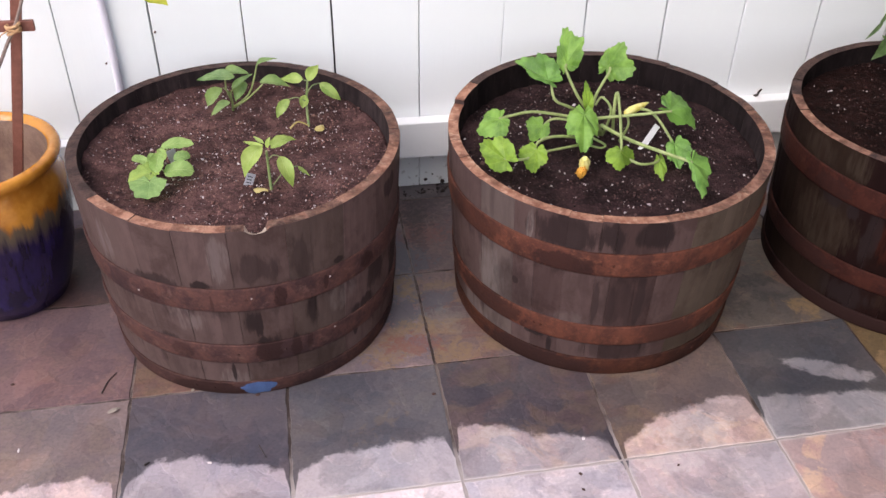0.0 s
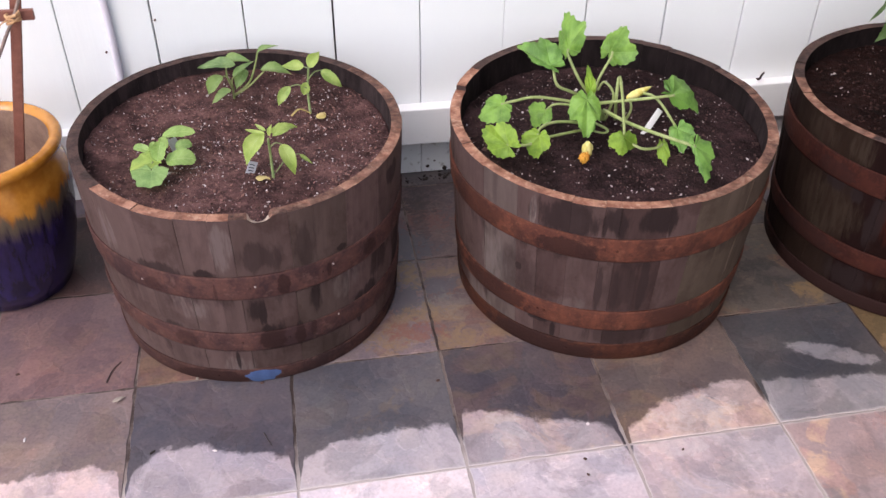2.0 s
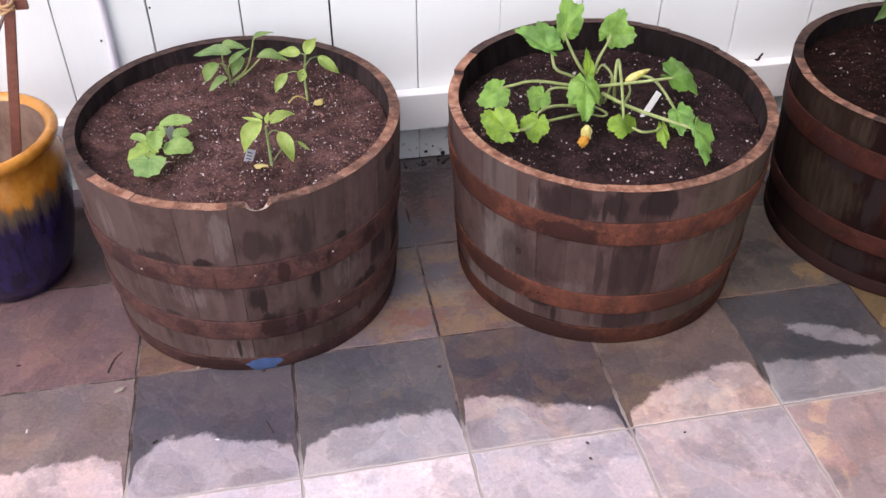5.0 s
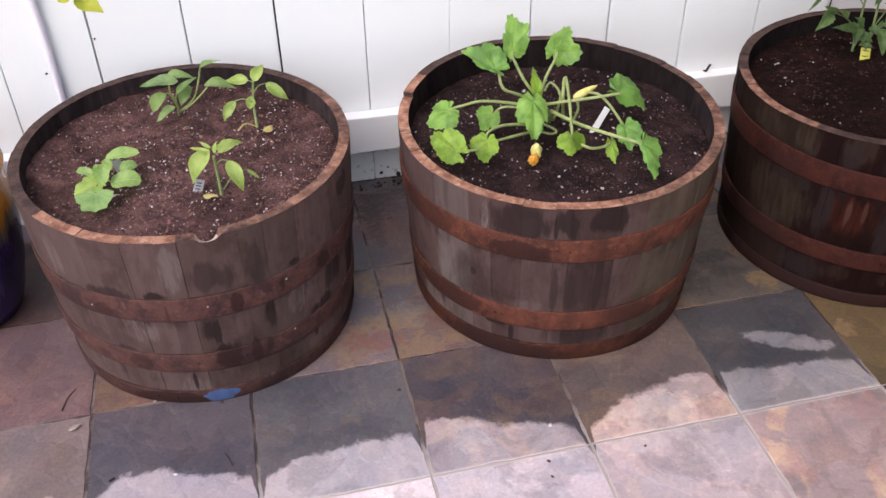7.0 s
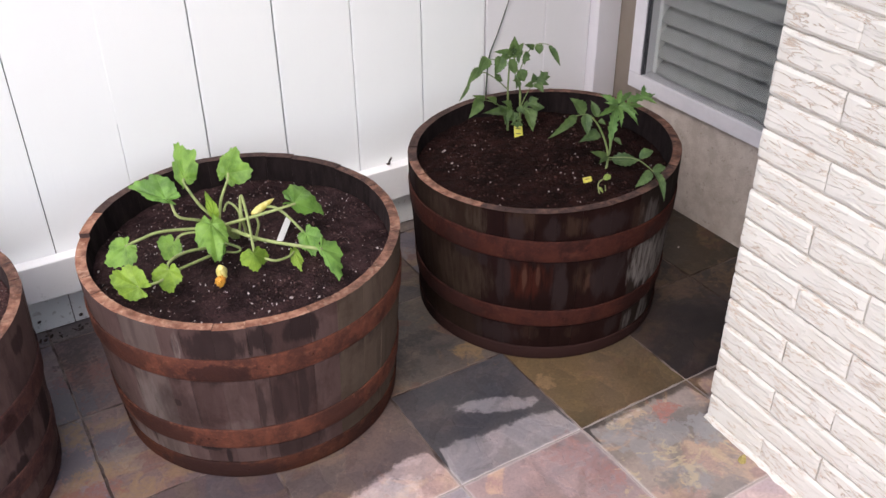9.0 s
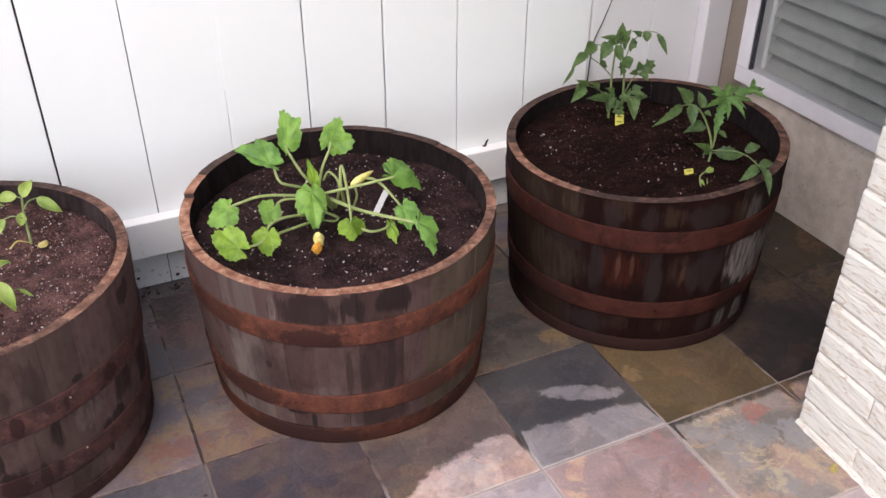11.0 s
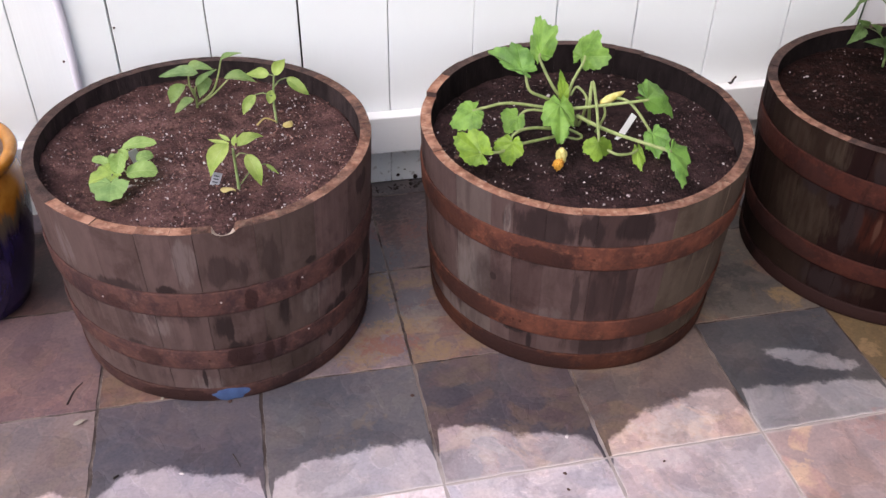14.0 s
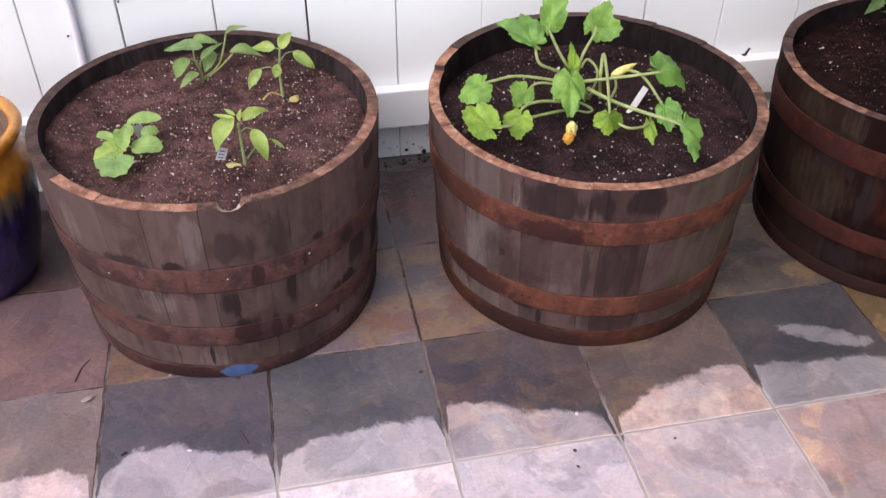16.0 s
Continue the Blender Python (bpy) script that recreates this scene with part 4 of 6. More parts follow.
pipe = part("conduit", bm, CONDUIT)
pipe.location = (-0.636, FY + 0.002, 0)
tagged(pipe, "thin white-painted conduit running down the fence boards", "pipe")

# small rusty nails and scars on the boards
for x, z in ((-0.652, 0.40), (-0.532, 0.47)):
    bm = tube(bmesh.new(), [(0, 0.004, 0), (0, -0.006, 0.001), (0.001, -0.009, 0.004)], 0.0018, 1.3, 8, 3)
    nail = part("nail", bm, RUST_1)
    nail.location = (x, FY + x * TURN, z)
    tagged(nail, "small rusty bent nail in the fence board", "nail", "nails in the fence")
# a bent rusty hook over the bottom rail
bm = tube(bmesh.new(), [(0, 0.03, 0.0), (0.0, 0.012, 0.012), (-0.004, 0.004, 0.022), (0.002, 0.002, 0.034)], 0.0035, 0.7, 8, 5)
hook = part("hook", bm, LITTER)
hook.location = (0.963, 0.652 - 0.03, 0.208)
tagged(hook, "short dark rusty hook standing on the fence rail", "hook")

# leaf litter blown against the fence foot
rng = random.Random(12)
bm = bmesh.new()
for _ in range(120):
    x, y = rng.uniform(-0.06, 0.22), 0.655 - abs(rng.gauss(0, 0.012)) - 0.004
    if rng.random() < 0.25:
        x, y = rng.uniform(0.72, 0.95), 0.645 - abs(rng.gauss(0, 0.02))
    if rng.random() < 0.25:
        x = rng.uniform(-0.62, -0.05)
        y = 0.66 - abs(rng.gauss(0, 0.02))
    s = rng.uniform(0.002, 0.0075)
    m = Matrix.LocRotScale((x, y, rng.uniform(0.002, 0.008)), Euler((rng.uniform(-0.6, 0.6), rng.uniform(-0.6, 0.6), rng.uniform(0, 6))), (s, s * rng.uniform(0.3, 0.7), 0.0012))
    bmesh.ops.create_icosphere(bm, subdivisions=1, radius=1.0, matrix=m)
for _ in range(8):
    s = rng.uniform(0.002, 0.007)
    m = Matrix.LocRotScale((rng.uniform(-0.05, 0.16), 0.664, 0.004 + 0.04 * rng.random() ** 2), Euler((1.4, 0, rng.uniform(-0.3, 0.3))), (s, s * rng.uniform(0.4, 1.2), 0.0012))
    bmesh.ops.create_icosphere(bm, subdivisions=1, radius=1.0, matrix=m)
tagged(part("leaf_litter", bm, LITTER), "dark dead leaf crumbs along the foot of the fence", "litter", kind="stuff")

# ---- house wall with a window, and the painted brick pier ----
WX = 1.74
SILL, LEFT, RIGHT, HEAD = 0.325, 0.520, -0.62, 1.55
bm = bmesh.new()
box(bm, WX, WX + 0.16, -3.0, 0.80, -0.02, SILL)
box(bm, WX, WX + 0.16, -3.0, 0.80, HEAD, 2.5)
box(bm, WX, WX + 0.16, LEFT, 0.80, SILL, HEAD)
box(bm, WX, WX + 0.16, -3.0, RIGHT, SILL, HEAD)
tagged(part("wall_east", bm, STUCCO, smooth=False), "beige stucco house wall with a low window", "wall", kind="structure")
window = thing("window_1", (WX, 0, SILL), "white vinyl window with a closed grey blind behind the glass", "window", kind="structure")
high = HEAD - SILL
bm = bmesh.new()
FW = 0.046
box(bm, -0.022, 0.06, RIGHT, LEFT, 0, FW, 0.0015)
box(bm, -0.022, 0.06, RIGHT, LEFT, high - FW, high, 0.0015)
box(bm, -0.0218, 0.06, LEFT - FW, LEFT, FW + 0.0002, high - FW - 0.0002, 0.0015)
box(bm, -0.0218, 0.06, RIGHT, RIGHT + FW, FW + 0.0002, high - FW - 0.0002, 0.0015)
part("window_frame", bm, VINYL, window, smooth=False)
# thin dark strips drawn as the line between frame and glass
bm = bmesh.new()
box(bm, -0.0185, -0.004, LEFT - FW - 0.006, LEFT - FW - 0.0005, FW + 0.0005, high - FW - 0.0005)
box(bm, -0.0185, -0.004, RIGHT + FW + 0.0005, RIGHT + FW + 0.008, FW + 0.0005, high - FW - 0.0005)
part("dark_strip", bm, INK, window, "thin dark strips at both sides of the glass", smooth=False)
pane = part("pane", box(bmesh.new(), -0.015, -0.011, RIGHT + FW + 0.0085, LEFT - FW - 0.0065, FW + 0.0005, high - FW - 0.002), GLASS, window, smooth=False)
pane.visible_shadow = False
blind = thing("window_blind", (WX + 0.032, 0, SILL), "grey horizontal slatted blind hanging behind the window glass", "blind")
for i in range(21):
    bm = bmesh.new()
    for j in range(9):
        a = -0.020 + 0.0050 * j
        z = -0.005 * (1 - ((j - 4) / 4) ** 2)
        for y in (RIGHT + FW + 0.004, LEFT - FW - 0.024):
            bm.verts.new((a * 0.75 + z, y, a))
    bm.verts.ensure_lookup_table()
    for j in range(8):
        bm.faces.new([bm.verts[q] for q in (2 * j, 2 * j + 1, 2 * j + 3, 2 * j + 2)])
    bmesh.ops.solidify(bm, geom=bm.faces[:], thickness=0.002)
    part("slat", bm, BLIND, blind, at=(0, 0, 0.07 + i * 0.052))
part("side_channel", box(bmesh.new(), -0.012, 0.02, LEFT - FW - 0.022, LEFT - FW - 0.0075, FW + 0.001, 1.15, 0.002), BLIND, blind, "pale grey upright channel beside the slats", smooth=False)
bm = bmesh.new()
box(bm, WX + 0.165, WX + 1.6, RIGHT - 0.5, LEFT + 0.2, 0, 0.02)
box(bm, WX + 0.165, WX + 1.6, RIGHT - 0.5, LEFT + 0.2, 2.3, 2.32)
box(bm, WX + 1.6, WX + 1.62, RIGHT - 0.5, LEFT + 0.2, 0, 2.32)
box(bm, WX + 0.165, WX + 1.6, RIGHT - 0.52, RIGHT - 0.5, 0, 2.32)
box(bm, WX + 0.165, WX + 1.6, LEFT + 0.2, LEFT + 0.22, 0, 2.32)
tagged(part("room", bm, DARKROOM, smooth=False), "dim plain room behind the window", "room", kind="structure")

# unseen eave, added to shade the third barrel and the house corner
bm = bmesh.new()
box(bm, 0.52, 2.3, -3.0, 0.90, 2.16, 2.26)
tagged(part("ceiling_added_eave", bm, VINYL, smooth=False), "plain white eave underside, unseen, added to shade the house corner", "eave", kind="structure")
COURSE, LONG = 0.0625, 0.290
PX, PY = 1.170, -0.418
pier = thing("wall_brick", (PX, PY, 0), "rough split-faced brick wall painted creamy white", "wall", kind="structure")
pier.rotation_euler = (0, 0, -0.055)
part("mortar_core", box(bmesh.new(), 0.0065, 0.50, -2.4, -0.005, -0.03, 2.155), MORTAR, pier, smooth=False)


def split_brick(length, seed):
    """A brick whose outer face is broken rough; its face looks towards -x, its end at y 0."""
    rng = random.Random(seed)
    bm = bmesh.new()
    g = 0.0042
    ny, nz = 22, 9
    y1 = -(length - 0.0022)
    rows = []
    for j in range(nz + 1):
        row = []
        for i in range(ny + 1):
            y, z = y1 * i / ny, g / 2 + (COURSE - g) * j / nz
            rim, end = j in (0, nz), i in (0, ny)
            wrinkle = noise.noise(Vector((y * 24 + 2.0 * noise.noise(Vector((y * 9, z * 40, seed))), z * 120, seed * 3.7)))
            d = 0.0030 if rim else 0.0010 if end else -0.001 + 0.0006 * math.tanh(3.0 * wrinkle) * (0.5 + noise.noise(Vector((y * 20, z * 20, seed + 9.0)))) + 0.0010 * noise.noise(Vector((y * 12, z * 30, seed)))
            row.append(bm.verts.new((d, y - 0.001 * rng.random(), z + (rng.uniform(-0.0012, 0.0012) if rim else 0.0))))
        rows.append(row)
    for j in range(nz):
        for i in range(ny):
            bm.faces.new((rows[j][i], rows[j][i + 1], rows[j + 1][i + 1], rows[j + 1][i]))
    loop = rows[0] + [r[-1] for r in rows[1:]] + rows[-1][-2::-1] + [r[0] for r in rows[-2:0:-1]]
    back = [bm.verts.new((0.02, v.co.y, v.co.z)) for v in loop]
    for i in range(len(loop)):
        k = (i + 1) % len(loop)
        bm.faces.new((loop[k], loop[i], back[i], back[k]))
    bmesh.ops.recalc_face_normals(bm, faces=bm.faces[:])
    me = bpy.data.meshes.new("brick")
    bm.to_mesh(me)
    bm.free()
    me.materials.append(BRICK)
    for f in me.polygons:
        f.use_smooth = False
    return me


full = [split_brick(LONG, s) for s in range(7)]
half = [split_brick(0.155, s + 20) for s in range(4)]
rng = random.Random(5)
for row in range(34):
    y = 0.0
    k = 0
    while y > -2.2:
        short = k == 0 and row % 2 == 0
        ob = new("brick", half[rng.randrange(4)] if short else full[rng.randrange(7)])
        ob.parent = pier
        ob.location = (rng.uniform(-0.002, 0.002), y - (0 if k else rng.uniform(-0.0015, 0.0015)), 0.006 + row * COURSE)
        y -= 0.155 if short else LONG
        k += 1
# splashed paint along the foot of the brick wall
bm = bmesh.new()
rows = []
for i in range(420):
    y = -1.32 * i / 419
    out = 0.006 + 0.009 * max(noise.noise(Vector((y * 7, 2.0, 0.0))), -0.4) + 0.003 * noise.noise(Vector((y * 45, 5.0, 0.0)))
    bump = 0.002 + 0.002 * noise.noise(Vector((y * 120, 9.0, 0.0)))
    rows.append([bm.verts.new(p) for p in ((0.008, y, 0.009 + bump), (-0.2 * out, y, 0.006 + bump), (-0.7 * out, y, 0.0025 + bump), (-out, y, 0.0002))])
for one, two in zip(rows, rows[1:]):
    for k in range(3):
        bm.faces.new((one[k], one[k + 1], two[k + 1], two[k]))
bmesh.ops.recalc_face_normals(bm, faces=bm.faces[:])
part("paint_splash", bm, BRICK, pier, "ragged smear of mortar and paint along the foot")


# ---- half barrels ----
def barrel(name, at, R, H, tilt, bounds, tones, hoops, label, oak, iron, top=lambda a: 0.0, notch=None, seed=1, rust=(1.0, 1.0, 1.0), studs=(), foot=0.55, taper=(0.925, 1.35)):
    """A half barrel: single staves with sawn tops, rusty hoops and a floor board."""
    rng = random.Random(seed)
    root = thing(name, at, label, "planter", "half-barrel planters")
    RB, THICK = R * taper[0], 0.021

    def radius(z):
        return R - (R - RB) * max(1 - z / H, 0.0) ** taper[1]

    for i, (a0, a1) in enumerate(bounds):
        mid = (a0 + a1) / 2
        jit = rng.uniform(-0.0009, 0.0009)
        cut = notch and a0 <= notch[0] <= a1
        n = 16 if cut else 3
        chamfer = math.degrees(0.0006 / R)
        gap = math.degrees(0.00012 / R)
        cols = [a0 + gap] + [a0 + gap + chamfer + (a1 - a0 - 2 * gap - 2 * chamfer) * k / n for k in range(n + 1)] + [a1 - gap]
        zs = [0, 0.02, 0.06, 0.12, 0.19, 0.26, 0.33, 0.38, 1]
        bm = bmesh.new()
        out, inn = [], []
        for c, a in enumerate(cols):
            ca, sa = math.cos(radians(a)), math.sin(radians(a))
            end = c in (0, len(cols) - 1)
            ztop = H + jit + top(mid) + tilt[0] * R * ca + tilt[1] * R * sa
            drop = 0.0
            if cut:
                s = radians(a - notch[0]) * R
                drop = math.sqrt(max(notch[1] ** 2 - s * s, 0)) * 0.5
            o_col, i_col = [], []
            for z in zs:
                zz = min(z, 0.385) if z < 1 else ztop - drop
                r = radius(min(zz, H)) - (0.0005 if end else 0.0) + 0.0006 * math.sin(i * 2.7)
                o_col.append(bm.verts.new((r * ca, r * sa, zz)))
                ri = radius(min(zz, H)) - THICK
                i_col.append(bm.verts.new((ri * ca, ri * sa, zz - (drop * 1.3 if z == 1 else 0.0))))
            out.append(o_col)
            inn.append(i_col)
        for c in range(len(cols) - 1):
            for k in range(len(zs) - 1):
                bm.faces.new((out[c][k], out[c + 1][k], out[c + 1][k + 1], out[c][k + 1]))
                bm.faces.new((inn[c + 1][k], inn[c][k], inn[c][k + 1], inn[c + 1][k + 1])).material_index = 3
            f = bm.faces.new((out[c][-1], out[c + 1][-1], inn[c + 1][-1], inn[c][-1]))
            f.material_index = 1
            if cut and abs(radians((cols[c] + cols[c + 1]) / 2 - notch[0]) * R) < notch[1]:
                f.material_index = 2
            bm.faces.new((out[c + 1][0], out[c][0], inn[c][0], inn[c + 1][0]))
        for c in (0, len(cols) - 1):
            for k in range(len(zs) - 1):
                bm.faces.new((out[c][k], out[c][k + 1], inn[c][k + 1], inn[c][k]))
        bmesh.ops.recalc_face_normals(bm, faces=bm.faces[:])
        ob = part("stave", bm, (oak, SAWN, PALEWOOD, CHAR), root, smooth=False)
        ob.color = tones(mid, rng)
    for z0, z1, lean in hoops:
        bm = bmesh.new()
        m = 96
        rings = []
        for i in range(m):
            a = 2 * math.pi * i / m
            ca, sa = math.cos(a), math.sin(a)
            row = []
            dz = lean[0] * ca + lean[1] * sa
            for z, d in ((z0, -0.001), (z0, 0.0026), (z0 + 0.003, 0.0034), (z1 - 0.003, 0.0034), (z1, 0.0026), (z1, -0.001)):
                r = radius(max(min(z + dz, H), 0)) + d + 0.0007 * math.sin(5 * a + z0 * 40)
                row.append(bm.verts.new((r * ca, r * sa, max(z + dz, 0.001))))
            rings.append(row)
        for i in range(m):
            a, b = rings[i], rings[(i + 1) % m]
            for k in range(5):
                bm.faces.new((a[k], b[k], b[k + 1], a[k + 1]))
            bm.faces.new((a[5], b[5], b[0], a[0]))
        bmesh.ops.recalc_face_normals(bm, faces=bm.faces[:])
        hoop = part("hoop", bm, iron, root, "rust-brown iron hoop")
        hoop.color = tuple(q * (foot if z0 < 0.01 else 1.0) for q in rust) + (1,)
        # the lap of the hoop with its two rivets
        for a in (rng.uniform(-130, -60), rng.uniform(-130, -60)):
            zc = (z0 + z1) / 2 + lean[0] * math.cos(radians(a)) + lean[1] * math.sin(radians(a))
            r = radius(zc) + 0.0042
            bm = bmesh.new()
            bmesh.ops.create_icosphere(bm, subdivisions=2, radius=0.0032, matrix=Matrix.LocRotScale((r * math.cos(radians(a)), r * math.sin(radians(a)), zc), Euler((0, 0, radians(a))), (0.5, 1, 1)))
            part("rivet", bm, iron, hoop).color = (*[q * 0.8 for q in rust], 1)
    # pale studs: a nail head, and small glints set in as solid dots
    for a, z in studs:
        r = radius(z) + 0.0036
        bm = bmesh.new()
        bmesh.ops.create_icosphere(bm, subdivisions=2, radius=0.0021, matrix=Matrix.LocRotScale((r * math.cos(radians(a)), r * math.sin(radians(a)), z), Euler((0, 0, radians(a))), (0.5, 1, 1)))
        part("stud", bm, STUD, root, "pale stud for nail heads and glints alike")
    bm = bmesh.new()
    lathe(bm, [(0.0005, 0.03), (RB - THICK - 0.002, 0.03), (RB - THICK - 0.002, 0.05), (0.0005, 0.05)], 48)
    part("bottom_board", bm, oak, root).color = (0.09, 0.06, 0.05, 0)
    return root


def splits(given, seed, lo=9.0, hi=15.0):
    """Stave edges in degrees: the given ones, and random widths round the rest."""
    rng = random.Random(seed)
    a, end = given[-1], given[0] + 360
    edges = list(given)
    while end - a > hi * 1.15:
        a += rng.uniform(lo, hi)
        edges.append(a)
    edges.append(end)
    return list(zip(edges, edges[1:]))


def wrap(a):
    return (a + 180) % 360 - 180


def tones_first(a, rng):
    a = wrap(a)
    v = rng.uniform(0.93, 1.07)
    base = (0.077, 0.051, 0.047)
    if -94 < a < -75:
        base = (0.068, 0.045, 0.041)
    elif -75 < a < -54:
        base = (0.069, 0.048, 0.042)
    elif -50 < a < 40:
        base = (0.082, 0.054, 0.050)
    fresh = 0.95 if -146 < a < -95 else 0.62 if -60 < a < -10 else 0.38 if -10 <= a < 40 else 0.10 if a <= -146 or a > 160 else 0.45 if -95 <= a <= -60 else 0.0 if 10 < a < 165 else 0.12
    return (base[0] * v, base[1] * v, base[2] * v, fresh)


def tones_second(a, rng):
    a = wrap(a)
    v = rng.uniform(0.92, 1.08)
    base = (0.066, 0.043, 0.040)
    if -131 < a < -120 or -105 < a < -88:
        base = (0.050, 0.031, 0.029)
    elif -160 < a < -139:
        base = (0.079, 0.059, 0.054)
    elif -80 < a < 0:
        base = (0.070, 0.053, 0.041)
    elif 0 <= a < 146:
        base = (0.047, 0.033, 0.030)
    fresh = 0.95 if (a < -90 or a > 146) else 0.65 if a < -50 else 0.5 if a < 0 else 0.3 if a < 30 else 0.0
    return (base[0] * v, base[1] * v, base[2] * v, fresh)


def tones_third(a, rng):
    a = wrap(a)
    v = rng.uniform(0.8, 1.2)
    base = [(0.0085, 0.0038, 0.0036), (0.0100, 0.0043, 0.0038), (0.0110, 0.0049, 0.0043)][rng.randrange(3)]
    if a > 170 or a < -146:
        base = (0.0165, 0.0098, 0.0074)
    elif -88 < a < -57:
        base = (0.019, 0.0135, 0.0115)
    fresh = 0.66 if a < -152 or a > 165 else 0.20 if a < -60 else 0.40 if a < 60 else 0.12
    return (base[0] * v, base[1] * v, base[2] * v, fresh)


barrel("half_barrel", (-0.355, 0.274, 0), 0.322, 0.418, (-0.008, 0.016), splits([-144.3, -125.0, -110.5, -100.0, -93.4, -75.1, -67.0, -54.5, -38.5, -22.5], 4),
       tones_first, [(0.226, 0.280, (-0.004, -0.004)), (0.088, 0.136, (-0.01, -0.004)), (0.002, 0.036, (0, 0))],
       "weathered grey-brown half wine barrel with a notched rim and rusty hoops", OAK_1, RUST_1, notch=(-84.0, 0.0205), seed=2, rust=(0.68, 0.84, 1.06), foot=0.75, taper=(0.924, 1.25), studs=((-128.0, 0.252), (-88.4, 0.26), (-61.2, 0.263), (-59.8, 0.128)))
barrel("half_barrel", (0.394, 0.214, 0), 0.330, 0.406, (0.010, 0.022), splits([-154.3, -139.1, -130.9, -120.3, -109.7, -104.7, -96.0, -89.0, -79.0], 9),
       tones_second, [(0.274, 0.327, (0, 0)), (0.090, 0.141, (0, 0)), (0.002, 0.046, (0, 0))],
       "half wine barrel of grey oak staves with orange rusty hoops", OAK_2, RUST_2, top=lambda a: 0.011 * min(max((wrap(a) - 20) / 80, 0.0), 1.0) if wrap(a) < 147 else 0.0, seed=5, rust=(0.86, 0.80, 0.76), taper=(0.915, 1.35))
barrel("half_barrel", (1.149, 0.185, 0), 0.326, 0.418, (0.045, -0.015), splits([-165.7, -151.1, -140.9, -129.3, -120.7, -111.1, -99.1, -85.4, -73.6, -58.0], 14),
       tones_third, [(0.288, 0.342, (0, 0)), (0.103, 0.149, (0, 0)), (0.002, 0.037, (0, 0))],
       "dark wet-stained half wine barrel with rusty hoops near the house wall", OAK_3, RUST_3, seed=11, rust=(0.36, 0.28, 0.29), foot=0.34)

bm = bmesh.new()
rings = []
for ring in range(1, 7):
    row = []
    for i in range(40):
        q = 2 * math.pi * i / 40
        reach = ring / 6 * (1 + 0.22 * noise.noise(Vector((math.cos(q) * 2.2, math.sin(q) * 2.2, 0.4))))
        a, z = radians(-90.8 + 6.4 * reach * math.cos(q)), 0.0185 + 0.0165 * reach * math.sin(q)
        r = 0.322 - 0.0245 * (1 - z / 0.418) ** 1.25 + 0.0030 + 0.0012 * (1 - (ring / 6) ** 4)
        row.append(bm.verts.new((-0.355 + r * math.cos(a), 0.274 + r * math.sin(a), z)))
    rings.append(row)
for one, two in zip(rings, rings[1:]):
    for i in range(40):
        bm.faces.new((one[i], one[(i + 1) % 40], two[(i + 1) % 40], two[i]))
bm.faces.new(rings[0])
bmesh.ops.recalc_face_normals(bm, faces=bm.faces[:])
tagged(part("paint_smear", bm, BLUEPAINT), "bright blue paint smear low on the barrel's bottom hoop", "paint")


